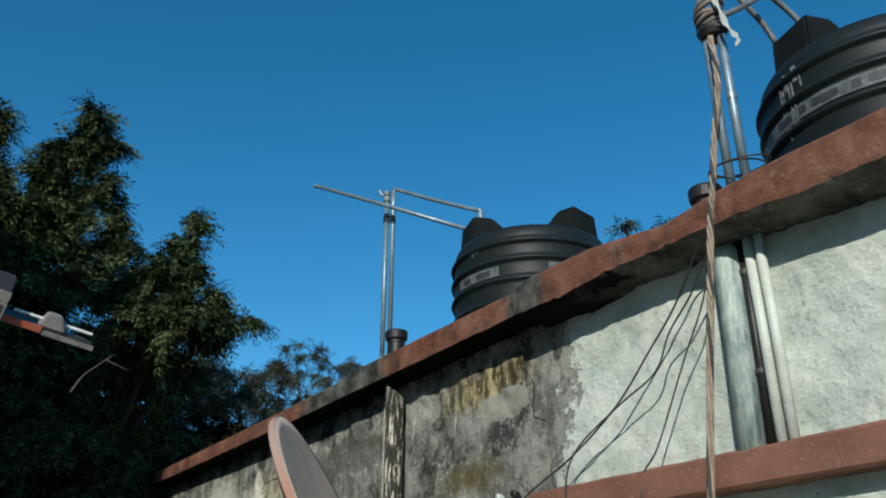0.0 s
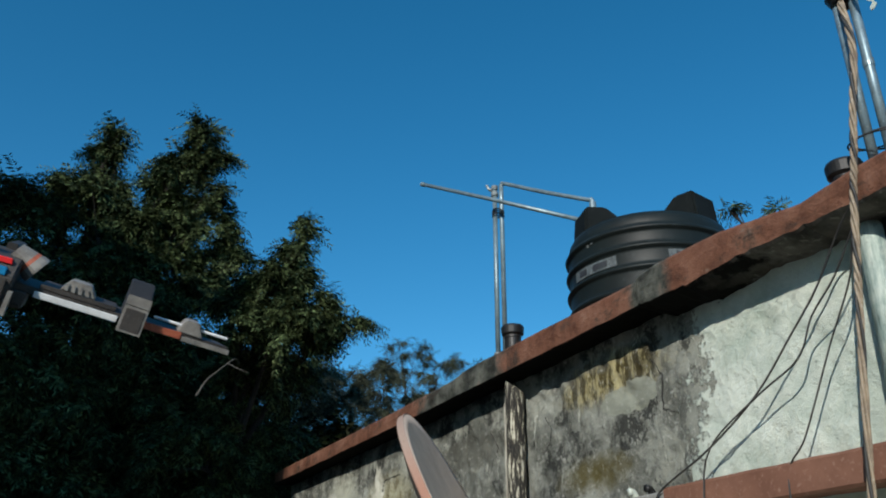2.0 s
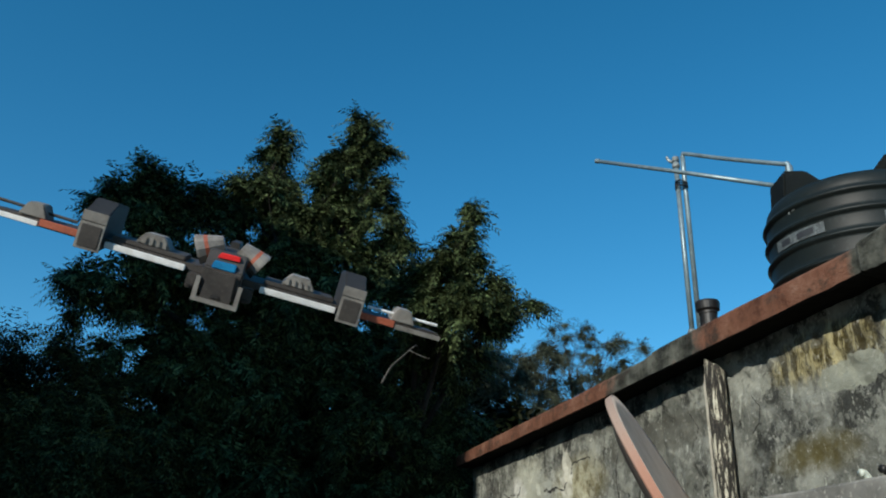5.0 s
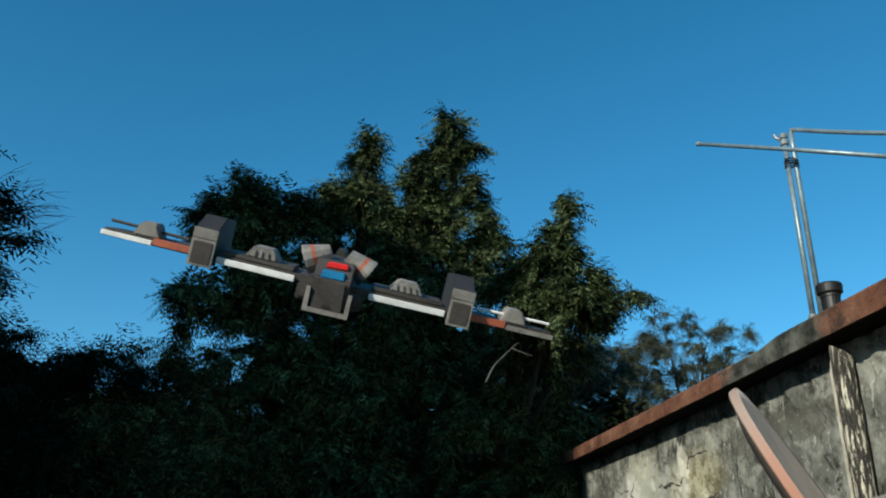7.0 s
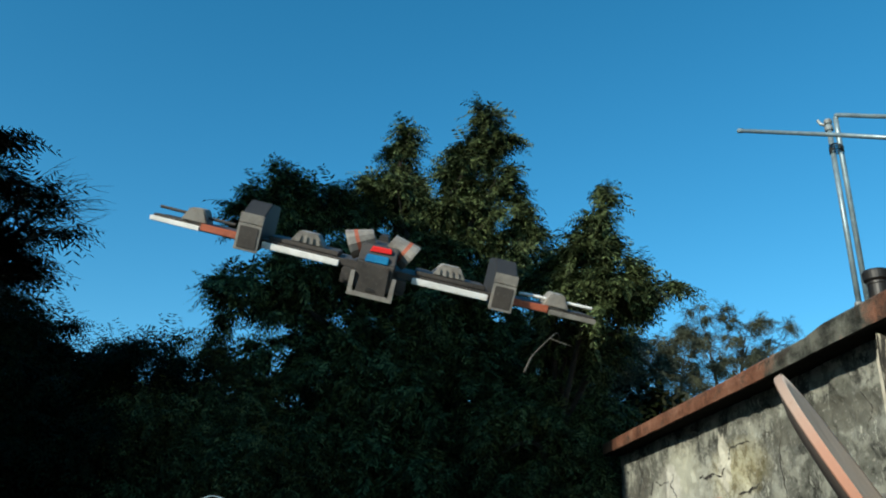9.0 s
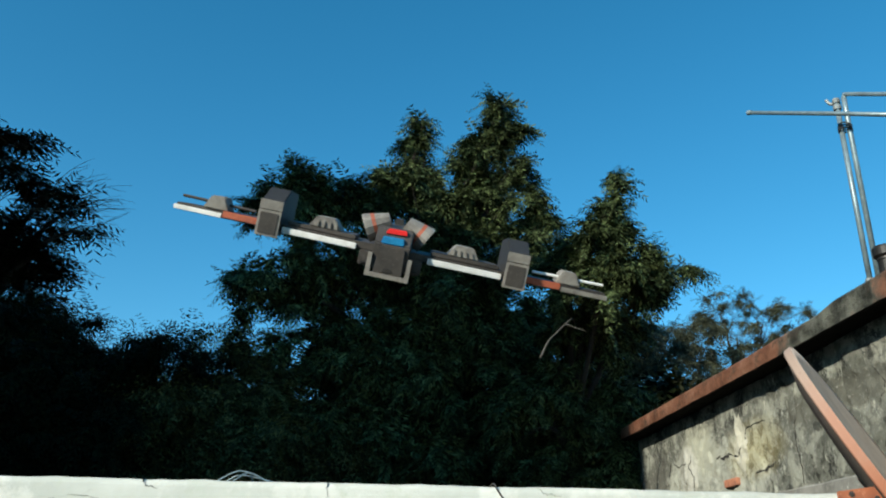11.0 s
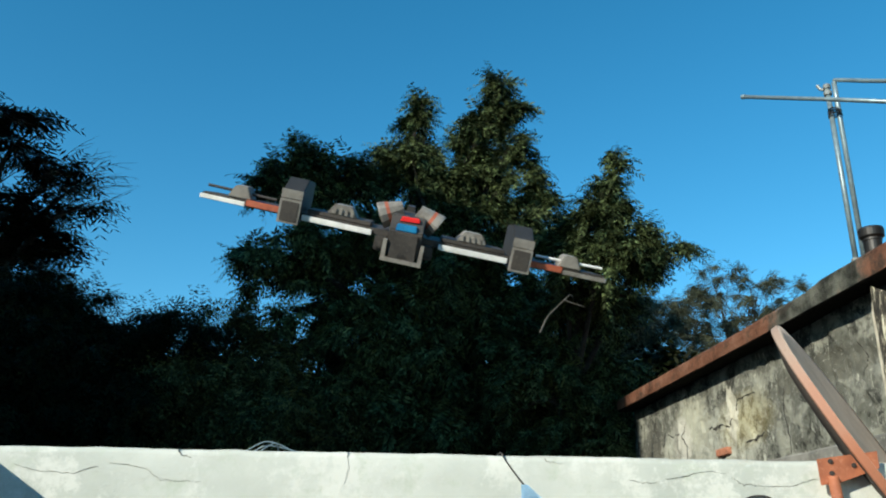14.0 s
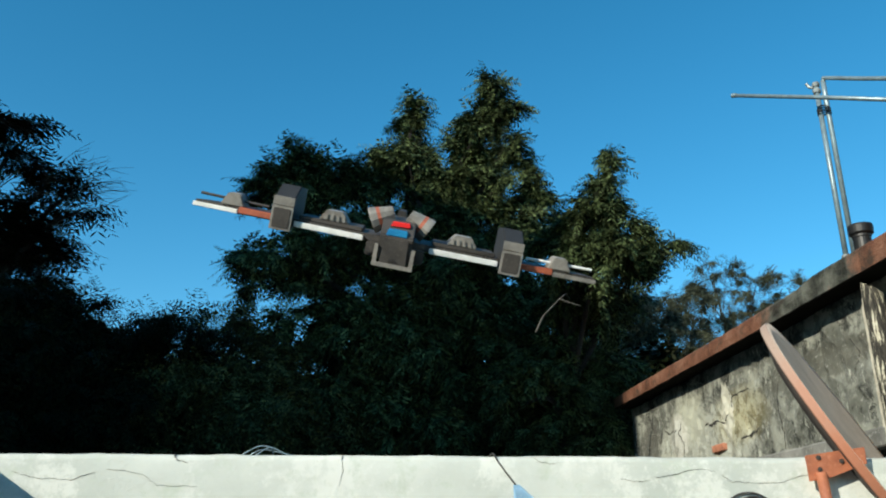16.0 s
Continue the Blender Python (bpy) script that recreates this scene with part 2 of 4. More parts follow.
M_GALV = worn("galvanised_pipe", (0.23, 0.32, 0.36), (0.13, 0.18, 0.205), (0.37, 0.45, 0.48), scale=8, fine=60, rough=0.4, metal=0.35, relief=0.1, dist=0.002)
M_RUSTY = worn("rusty_pipe", (0.24, 0.28, 0.29), (0.12, 0.12, 0.115), (0.34, 0.38, 0.39), scale=7, fine=50, rough=0.5, metal=0.3, relief=0.2, dist=0.002)
M_BLACK = worn("black_plastic", (0.014, 0.014, 0.014), (0.008, 0.008, 0.008), (0.035, 0.033, 0.03), scale=6, fine=40, rough=0.5, relief=0.1)
M_PVC = worn("pvc_conduit", (0.60, 0.66, 0.58), (0.42, 0.46, 0.40), (0.68, 0.73, 0.66), scale=4, fine=50, rough=0.5, relief=0.1, dist=0.002)
def streaked_pipe():
    """Pale weathered pipe with long chalky streaks and small chips."""
    m, t, b = nodes_of("weathered_asbestos_pipe")
    long, mid, fine = noise_node(t, 1.0, 8, 0.7, (30.0, 30.0, 4.0)), noise_node(t, 6, 6, 0.65), noise_node(t, 45, 5, 0.65)
    c = ramp(t, long, (0.38, (0.13, 0.19, 0.18)), (0.46, (0.26, 0.35, 0.32)), (0.54, (0.36, 0.45, 0.41)), (0.64, (0.60, 0.67, 0.60)))
    c = mix(t, ramp(t, mid, (0.46, (0, 0, 0)), (0.60, (0.4, 0.4, 0.4))), c, (0.62, 0.68, 0.61))
    t.links.new(mix(t, ramp(t, fine, (0.62, (0, 0, 0)), (0.68, (0.7, 0.7, 0.7))), c, (0.24, 0.28, 0.26)), b.inputs["Base Color"])
    b.inputs["Roughness"].default_value = 0.85
    bump(t, b, long, 0.4, 0.006)
    return m


M_ASB = streaked_pipe()
def mouldy_pipe():
    """Clay pipe with cream paint left in long vertical flakes over black mould."""
    m, t, b = nodes_of("mouldy_clay_pipe")
    long, fine = noise_node(t, 1.0, 8, 0.7, (48.0, 48.0, 7.0)), noise_node(t, 60, 5, 0.6)
    c = ramp(t, long, (0.44, (0.015, 0.014, 0.012)), (0.53, (0.06, 0.055, 0.043)), (0.56, (0.50, 0.47, 0.36)), (0.66, (0.62, 0.60, 0.48)))
    t.links.new(mix(t, ramp(t, fine, (0.52, (0, 0, 0)), (0.64, (0.6, 0.6, 0.6))), c, (0.07, 0.06, 0.045)), b.inputs["Base Color"])
    b.inputs["Roughness"].default_value = 0.9
    bump(t, b, long, 0.7, 0.012)
    return m


M_STUB = mouldy_pipe()
M_CREAM = worn("chipped_cream_paint", (0.58, 0.55, 0.45), (0.28, 0.25, 0.19), (0.70, 0.68, 0.58), scale=8, fine=40, rough=0.8)
M_ROPE = worn("frayed_rope", (0.22, 0.19, 0.15), (0.08, 0.07, 0.055), (0.36, 0.32, 0.26), scale=15, fine=80, rough=0.95)
M_CABLE = worn("weathered_cable", (0.34, 0.27, 0.19), (0.16, 0.12, 0.085), (0.44, 0.38, 0.30), scale=10, fine=60, rough=0.65)
M_WIRE = worn("black_wire", (0.045, 0.043, 0.04), (0.02, 0.02, 0.02), (0.10, 0.095, 0.085), scale=10, fine=60, rough=0.6)
M_DISH = worn("dusty_dish_face", (0.60, 0.49, 0.40), (0.47, 0.38, 0.31), (0.64, 0.55, 0.46), scale=3, fine=50, rough=0.95, relief=0.05, spec=0.05)
def rusted_rim():
    """Steel rim, dusty primer above and bare rust where rain gathers below."""
    m, t, b = nodes_of("rusty_dish_rim")
    mid, fine = noise_node(t, 4, 6, 0.65), noise_node(t, 50, 5, 0.6)
    low = calc(t, "ADD", calc(t, "MULTIPLY", calc(t, "ADD", axis_of(t, 1), 0.42), 1.6), calc(t, "MULTIPLY", calc(t, "SUBTRACT", mid, 0.5), 0.9), True)
    c = mix(t, low, (0.36, 0.26, 0.21), (0.38, 0.15, 0.088))
    t.links.new(mix(t, ramp(t, fine, (0.60, (0, 0, 0)), (0.72, (0.5, 0.5, 0.5))), c, (0.24, 0.14, 0.10)), b.inputs["Base Color"])
    b.inputs["Roughness"].default_value = 0.8
    return m


M_RIM = rusted_rim()
# The shade on the dish's back is put into this dark colour.
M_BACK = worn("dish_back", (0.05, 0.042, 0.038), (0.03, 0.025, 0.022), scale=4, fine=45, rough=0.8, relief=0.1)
M_RED_METAL = worn("red_primer_steel", (0.42, 0.14, 0.07), (0.24, 0.08, 0.045), (0.50, 0.22, 0.13), scale=8, fine=50, rough=0.7, relief=0.15)
M_BRICK = worn("broken_brick", (0.48, 0.19, 0.11), (0.25, 0.10, 0.06), (0.58, 0.33, 0.23), scale=14, fine=60, rough=0.95, relief=0.6)
M_BLUE = worn("faded_blue_sheet", (0.42, 0.66, 0.84), (0.33, 0.55, 0.76), (0.60, 0.77, 0.88), scale=6, fine=50, rough=0.7, relief=0.1)
M_CRACK = worn("crack_shadow_dirt", (0.035, 0.033, 0.03), (0.015, 0.015, 0.015), scale=10, fine=60, rough=1.0)
M_BARK = worn("dark_bark", (0.022, 0.018, 0.015), (0.012, 0.010, 0.008), (0.04, 0.035, 0.03), scale=5, fine=30, rough=0.95, relief=0.7, dist=0.02)
M_TWIG = worn("bare_grey_branch", (0.10, 0.093, 0.082), (0.05, 0.046, 0.04), scale=5, fine=30, rough=0.95)
M_LEAF = leaf_mat("neem_leaves", (0.005, 0.009, 0.003), (0.125, 0.168, 0.072))
# Near-black: deep shade among the leaves is put into their colour.
M_LEAF_B = leaf_mat("deep_shade_leaves", (0.004, 0.006, 0.002), (0.012, 0.016, 0.005))
# Leaf colour raised so that the bush looks lit where it stands shaded.
M_LEAF_C = leaf_mat("pale_bush_leaves", (0.012, 0.014, 0.005), (0.15, 0.145, 0.055))
# Paler and greyer: the haze of distance is put into the leaf colour.
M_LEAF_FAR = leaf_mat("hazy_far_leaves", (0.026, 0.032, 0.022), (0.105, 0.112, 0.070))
M_HULL = worn("dark_grey_hull", (0.055, 0.048, 0.042), (0.032, 0.028, 0.025), (0.08, 0.072, 0.064), scale=6, fine=40, rough=0.6, relief=0.08)
M_HULL_L = worn("light_grey_hull", (0.25, 0.236, 0.21), (0.11, 0.10, 0.09), (0.27, 0.255, 0.225), scale=6, fine=40, rough=0.6, relief=0.08)
M_HULL_W = worn("white_edge_paint", (0.80, 0.80, 0.78), (0.60, 0.60, 0.57), (0.85, 0.85, 0.83), scale=7, fine=40, rough=0.5, relief=0.05)
M_HULL_D = worn("black_panel", (0.028, 0.026, 0.024), (0.018, 0.017, 0.016), (0.045, 0.04, 0.037), scale=6, fine=40, rough=0.6, relief=0.05)
M_HULL_R = worn("red_panel", (0.85, 0.03, 0.03), (0.70, 0.025, 0.025), (0.88, 0.05, 0.05), scale=6, fine=40, rough=0.4, relief=0.0)
M_HULL_O = worn("faded_red_stripe", (0.40, 0.10, 0.05), (0.26, 0.07, 0.04), (0.46, 0.16, 0.09), scale=8, fine=40, rough=0.6, relief=0.05)
M_HULL_B = worn("blue_canopy", (0.02, 0.25, 0.50), (0.015, 0.16, 0.36), (0.05, 0.35, 0.60), scale=6, fine=40, rough=0.25, relief=0.0)


# ---- building blocks ----
def part(name, bm, material, parent=None, label="", smooth=False):
    me = bpy.data.meshes.new(name)
    bmesh.ops.recalc_face_normals(bm, faces=bm.faces)
    bm.to_mesh(me)
    bm.free()
    me.materials.append(material)
    if smooth:
        me.polygons.foreach_set("use_smooth", [True] * len(me.polygons))
    ob = new(name, me)
    if parent:
        ob.parent = parent
    if label:
        tagged(ob, label)
    return ob


def thing(name, label, category, group="", at=None, kind=""):
    ob = new(name)
    if at is not None:
        ob.matrix_world = at
    return tagged(ob, label, category, group, kind)


def box(bm, x0, y0, z0, x1, y1, z1, bevel=0.0, seg=2):
    r = bmesh.ops.create_cube(bm, size=1.0, matrix=Matrix.Translation(((x0 + x1) / 2, (y0 + y1) / 2, (z0 + z1) / 2)) @ Matrix.Diagonal((x1 - x0, y1 - y0, z1 - z0, 1)))
    if bevel:
        es = list({e for v in r["verts"] for e in v.link_edges})
        bmesh.ops.bevel(bm, geom=es, offset=bevel, segments=seg, affect="EDGES", profile=0.6)
    return bm


def tube(bm, pts, radii, n=8, cap=True):
    """A round tube along points, with a radius for all or one each."""
    pts = [Vector(p) for p in pts]
    radii = [radii] * len(pts) if isinstance(radii, (int, float)) else radii
    rings, side = [], None
    for i, p in enumerate(pts):
        d = (pts[min(i + 1, len(pts) - 1)] - pts[max(i - 1, 0)]).normalized()
        side = (side - d * side.dot(d)) if side else d.cross(Vector((0.31, 0.83, 0.47)))
        side.normalize()
        up = d.cross(side)
        rings.append([bm.verts.new(p + radii[i] * (math.cos(a) * side + math.sin(a) * up)) for a in (2 * math.pi * k / n for k in range(n))])
    for a, b in zip(rings, rings[1:]):
        for k in range(n):
            bm.faces.new((a[k], a[(k + 1) % n], b[(k + 1) % n], b[k]))
    if cap:
        bm.faces.new(rings[0]), bm.faces.new(rings[-1])
    return bm


def lathe(bm, profile, n=40, at=(0, 0, 0)):
    """A body of revolution about z from (radius, height) pairs; closed at both ends."""
    o = Vector(at)
    rings = [[bm.verts.new(o + Vector((r * math.cos(2 * math.pi * k / n), r * math.sin(2 * math.pi * k / n), z))) for k in range(n)] for r, z in profile]
    for a, b in zip(rings, rings[1:]):
        for k in range(n):
            bm.faces.new((a[k], a[(k + 1) % n], b[(k + 1) % n], b[k]))
    bm.faces.new(rings[0]), bm.faces.new(rings[-1])
    return bm


def bend(pts, steps=8):
    """A smooth curve through points."""
    pts = [Vector(p) for p in pts]
    q = [2 * pts[0] - pts[1], *pts, 2 * pts[-1] - pts[-2]]
    out = []
    for i in range(1, len(q) - 2):
        for k in range(steps):
            t = k / steps
            out.append(0.5 * (2 * q[i] + (q[i + 1] - q[i - 1]) * t + (2 * q[i - 1] - 5 * q[i] + 4 * q[i + 1] - q[i + 2]) * t * t + (3 * q[i] - q[i - 1] - 3 * q[i + 1] + q[i + 2]) * t ** 3))
    return out + [pts[-1]]


def prism(bm, outline, lo, hi, axis=2, bevel=0.0):
    """A flat outline, raised along an axis from lo to hi."""
    def put(a, b, c):
        return {0: (c, a, b), 1: (a, c, b), 2: (a, b, c)}[axis]
    low, high = [bm.verts.new(put(a, b, lo)) for a, b in outline], [bm.verts.new(put(a, b, hi)) for a, b in outline]
    fs = [bm.faces.new(low), bm.faces.new(high)]
    for i in range(len(outline)):
        j = (i + 1) % len(outline)
        fs.append(bm.faces.new((low[i], low[j], high[j], high[i])))
    if bevel:
        bmesh.ops.bevel(bm, geom=list({e for f in fs for e in f.edges}), offset=bevel, segments=2, affect="EDGES")
    return bm


def rough_solid(x0, x1, ys, zs, wobble):
    """An upright wall between x0 (its uneven face) and x1, over the given rows of y and z."""
    bm = bmesh.new()
    grid = [[bm.verts.new((x0 + wobble(y, z), y, z)) for z in zs] for y in ys]
    for a, b in zip(grid, grid[1:]):
        for k in range(len(zs) - 1):
            bm.faces.new((a[k], a[k + 1], b[k + 1], b[k]))
    edge = [r[0] for r in grid] + grid[-1][1:] + [r[-1] for r in grid[-2::-1]] + grid[0][-2:0:-1]
    back = [bm.verts.new((x1, v.co.y, v.co.z)) for v in edge]
    for i in range(len(edge)):
        j = (i + 1) % len(edge)
        bm.faces.new((edge[i], edge[j], back[j], back[i]))
    bm.faces.new(back)
    return bm


def span(a, b, step):
    n = max(1, round((b - a) / step))
    return [a + (b - a) * i / n for i in range(n + 1)]


def fbm(*p):
    return noise.fractal(Vector(p), 0.9, 2.1, 4)


# ---- the setting ----
XE, XW, YP = 2.65, 2.87, 4.29          # eave front, house wall, parapet face

bm = bmesh.new()
gx = [-3000, -300, -60, *span(-20, 20, 1.0), 60, 300, 3000]
gv = [[bm.verts.new((x, y, 0.03 * fbm(x * 0.4, y * 0.4, 0.0) if abs(x) < 19 and abs(y) < 19 and y > 5 else 0.0)) for y in gx] for x in gx]
for a, b in zip(gv, gv[1:]):
    for k in range(len(gx) - 1):
        bm.faces.new((a[k], a[k + 1], b[k + 1], b[k]))
tagged(part("ground", bm, M_GROUND), "dusty bare earth and cement ground", "ground", kind="structure")


def wall_wobble(y, z):
    near = 1.0 if y < 4.0 else 0.6
    # patches where the top coat has fallen away
    peel = min(1.0, max(0.0, (fbm(y * 1.5, z * 1.5, 21.0) + 0.35 * fbm(y * 6, z * 6, 3.0) - 0.16) * 9)) if y > 4.0 else 0.0
    pit = min(1.0, max(0.0, (fbm(y * 11, z * 11, 31.0) - 0.42) * 6))
    return -0.012 * near * fbm(y * 2.3, z * 2.3, 1.7) - 0.007 * fbm(y * 7, z * 7, 4.0) + 0.018 * peel + 0.010 * pit - (0.012 if y + 0.12 * fbm(y * 3, z * 3, 8) < 3.98 else 0.0)


wall = part("wall_east", rough_solid(XW, XW + 0.23, [*span(-3.0, 1.0, 0.1), *span(1.025, 11.40, 0.025)], [*span(0.0, 1.9, 0.1), *span(1.925, 3.14, 0.025)], wall_wobble), M_WALL, smooth=True)
tagged(wall, "old house wall of mouldy grey plaster, whitewashed at one end", "wall", kind="structure")
bm = bmesh.new()
box(bm, XW + 0.23, 11.12, 0, 9.0, 11.35, 3.14)
tagged(part("wall_north", bm, M_GREY), "grey cement end wall of the house", "wall", kind="structure")


def eave_profile(y):
    """The roof edge at y: thin and straight far off, thick, lumpy and sagging near by."""
    s = min(1.0, max(0.0, (4.01 - y) / 0.05))
    fall = float(np.interp(y, (4.0, 7.6, 11.4), (-0.034, -0.030, 0.004)))
    rise = float(np.interp(y, (4.0, 5.3, 6.15, 6.4, 7.6, 11.4), (-0.022, -0.004, 0.004, -0.028, -0.030, 0.004)))
    lump = 0.020 * fbm(y * 1.6, 0.3, 2.0) + 0.010 * fbm(y * 6, 1.3, 2.0)
    w = 1.0 if y < 4.0 else 0.35
    top = (3.30 + rise) * (1 - s) + s * float(np.interp(y, (1.7, 2.2, 2.5, 2.8, 3.3, 3.8, 4.05), (3.235, 3.245, 3.235, 3.20, 3.275, 3.29, 3.27))) + w * 0.6 * lump
    low = (3.14 + fall) * (1 - s) + s * float(np.interp(y, (1.7, 2.0, 2.5, 3.1, 3.8, 4.05), (3.02, 3.03, 3.065, 3.085, 3.075, 3.09))) + w * (0.014 * fbm(y * 4.1, 5.0, 0.0) + 0.010 * fbm(y * 17, 5.0, 7.0))
    out = XE + w * 0.5 * lump - s * 0.045
    return [(9.0, top + 0.02), (XE + 0.12, top + 0.004), (out + 0.02, top), (out, top - 0.022), (out - 0.004, (top + low) / 2),
            (out + 0.002, low + 0.012), (out + 0.018, low), (out + 0.10 + 0.05 * s, low + 0.004 - s * (0.022 + 0.02 * fbm(y * 3, 3.0, 1.0))), (XW + 0.1, low + 0.02 - s * 0.04), (9.0, low + 0.02)]


bm = bmesh.new()
rows = [[bm.verts.new((x, y, z)) for x, z in eave_profile(y)] for y in [*span(-3.5, 3.9, 0.03), *span(3.92, 4.04, 0.015), *span(4.1, 11.42, 0.08)]]
for a, b in zip(rows, rows[1:]):
    for k in range(len(a)):
        bm.faces.new((a[k], a[(k + 1) % len(a)], b[(k + 1) % len(a)], b[k]))
bm.faces.new(rows[0]), bm.faces.new(rows[-1])
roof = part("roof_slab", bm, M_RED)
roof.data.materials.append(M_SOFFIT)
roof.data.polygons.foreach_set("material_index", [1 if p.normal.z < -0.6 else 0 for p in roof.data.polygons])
tagged(roof, "flat concrete roof with a worn red-oxide painted edge", "roof", kind="structure")


def ledge(name, y0, y1, x0, z0, z1, material, label):
    bm = bmesh.new()
    rows = []
    for y in span(y0, y1, 0.07):
        d = 0.007 * fbm(y * 3, 9.0, z0)
        rows.append([bm.verts.new(p) for p in ((XW + 0.05, y, z1 + d), (x0 + 0.015, y, z1 + d), (x0, y, z1 - 0.015 + d), (x0 + d, y, z0 + 0.012), (x0 + 0.012, y, z0 + d), (XW + 0.05, y, z0 + d))])
    for a, b in zip(rows, rows[1:]):
        for k in range(6):
            bm.faces.new((a[k], a[(k + 1) % 6], b[(k + 1) % 6], b[k]))
    bm.faces.new(rows[0]), bm.faces.new(rows[-1])
    return tagged(part(name, bm, material), label, "ledge", kind="structure")


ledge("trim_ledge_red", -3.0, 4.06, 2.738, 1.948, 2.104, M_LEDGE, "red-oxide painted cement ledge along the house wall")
ledge("trim_ledge_grey", 4.08, 8.1, 2.76, 1.96, 2.094, M_GREY, "bare grey cement ledge along the house wall")

# Parapets of the terrace
bm = bmesh.new()
xs = span(-2.5, XW - 0.02, 0.06)
prof = []
for x in xs:
    h = 1.695 + 0.007 * (x + 0.5) + 0.006 * fbm(x * 2.2, 0.0, 3.0) + 0.004 * fbm(x * 9, 0.0, 3.0)
    col = [bm.verts.new((x, YP + 0.008 * fbm(x * 2, z * 2, 6.0), z)) for z in ((h - 0.03) * i / 18 for i in range(19))]
    col += [bm.verts.new((x, YP + 0.006, h - 0.010)), bm.verts.new((x, YP + 0.022, h)), bm.verts.new((x, YP + 0.13, h + 0.004)), bm.verts.new((x, YP + 0.15, h - 0.02)), bm.verts.new((x, YP + 0.15, 0))]
    prof.append(col)
for a, b in zip(prof, prof[1:]):
    for k in range(min(len(a), len(b))):
        bm.faces.new((a[k], a[(k + 1) % len(a)], b[(k + 1) % len(b)], b[k]))
bm.faces.new(prof[0]), bm.faces.new(prof[-1])
tagged(part("wall_parapet", bm, M_WHITE, smooth=True), "whitewashed parapet wall with fine cracks, in full sun", "wall", kind="structure")
# Unseen side parapet, added to cast the shadow on the left corner.
bm = bmesh.new()
box(bm, -2.72, -3.0, 0, -2.503, YP + 0.2, 1.70, 0.015)
tagged(part("wall_west", bm, M_WHITE), "whitewashed side parapet added out of view to cast a shadow", "wall", kind="structure")

# plain walls added out of view behind and beside the viewer, to block light
M_BLOCK = worn("dark_rendered_block", (0.10, 0.095, 0.085), (0.05, 0.048, 0.044), scale=1.2, fine=20)
bm = bmesh.new()
box(bm, -9.6, -0.1, 0, -9.0, 13.6, 12.8)
tagged(part("wall_shade_blocker", bm, M_BLOCK), "tall plain wall added out of view to shade the trees", "wall", kind="structure")
bm = bmesh.new()
box(bm, -14.0, -9.3, 0, 9.0, -9.0, 4.6)
tagged(part("wall_south", bm, M_BLOCK), "plain dark wall added out of view behind to cut sky light", "wall", kind="structure")

# ---- water tanks on the roof ----
def water_tank(at, turn, label, bands, bars, streaks):
    tank = thing("water_tank", label, "water tank", "water tanks on the roof", pose(*at, 0, 0, turn))
    r, h = 0.60, 0.70
    prof = [(0.02, 0.0), (r * 0.93, 0.0), (r * 0.97, 0.02), (r * 0.985, 0.06)]
    for z in (0.14, 0.30, 0.45, 0.585):
        prof += [(r * 0.985, z - 0.035), (r * 0.99, z - 0.018), (r + 0.012, z - 0.012), (r + 0.016, z), (r + 0.010, z + 0.012), (r * 0.985, z + 0.020), (r * 0.98, z + 0.045)]
    prof += [(r * 0.98, h - 0.06), (r * 0.965, h - 0.02), (r * 0.93, h + 0.015), (r * 0.86, h + 0.03), (r * 0.6, h + 0.05), (0.25, h + 0.06), (0.02, h + 0.062)]
    part("body", lathe(bmesh.new(), prof, 64), M_TANK, tank, smooth=True)
    lid = part("lid", lathe(bmesh.new(), [(0.02, h + 0.05), (0.235, h + 0.05), (0.245, h + 0.065), (0.24, h + 0.085), (0.20, h + 0.10), (0.02, h + 0.105)], 40), M_TANK, tank, smooth=True)
    for a in (164, -78):
        bm = prism(bmesh.new(), [(-0.13, 0.0), (0.30, 0.0), (0.30, 0.10), (0.05, 0.285), (-0.105, 0.275)], -0.13, 0.13, 1, 0.014)
        bmesh.ops.transform(bm, matrix=pose(0.41 * math.cos(radians(a)), 0.41 * math.sin(radians(a)), h - 0.05, 0, 0, a + 180), verts=bm.verts)
        part("lifting_block", bm, M_BLOCK_TANK, tank, "angular black moulded block on the tank shoulder")
    # printed band round the body, broken into blotches
    def patch(a0, a1, z0, z1, rad, material, name, text):
        bm = bmesh.new()
        n = max(2, int(abs(a1 - a0) / 4))
        cols = []
        for i in range(n + 1):
            a = radians(a0 + (a1 - a0) * i / n)
            j = 0.004 * fbm(a * 9, z0 * 30, 0)
            cols.append([bm.verts.new((q * math.cos(a), q * math.sin(a), z)) for q, z in ((rad, z0 + j), (rad, z1 + j), (rad - 0.02, z1 + j), (rad - 0.02, z0 + j))])
        for a, b in zip(cols, cols[1:]):
            for k in range(4):
                bm.faces.new((a[k], a[(k + 1) % 4], b[(k + 1) % 4], b[k]))
        bm.faces.new(cols[0]), bm.faces.new(cols[-1])
        return part(name, bm, material, tank, text, smooth=False)
    for a0, a1 in bands:
        patch(a0, a1, 0.335, 0.41, r * 0.992, M_BAND, "printed_band", "faded pale printed band")
    for a, w in bars:
        patch(a, a + w, 0.352, 0.394, r * 0.995, M_INK, "print_bar", "dark bar of illegible print")
    for a, w, z0, z1 in streaks:
        patch(a, a + w, z0, z1, r * 0.992, M_DRIP, "lime_streak", "whitish lime drip streak")
    return tank


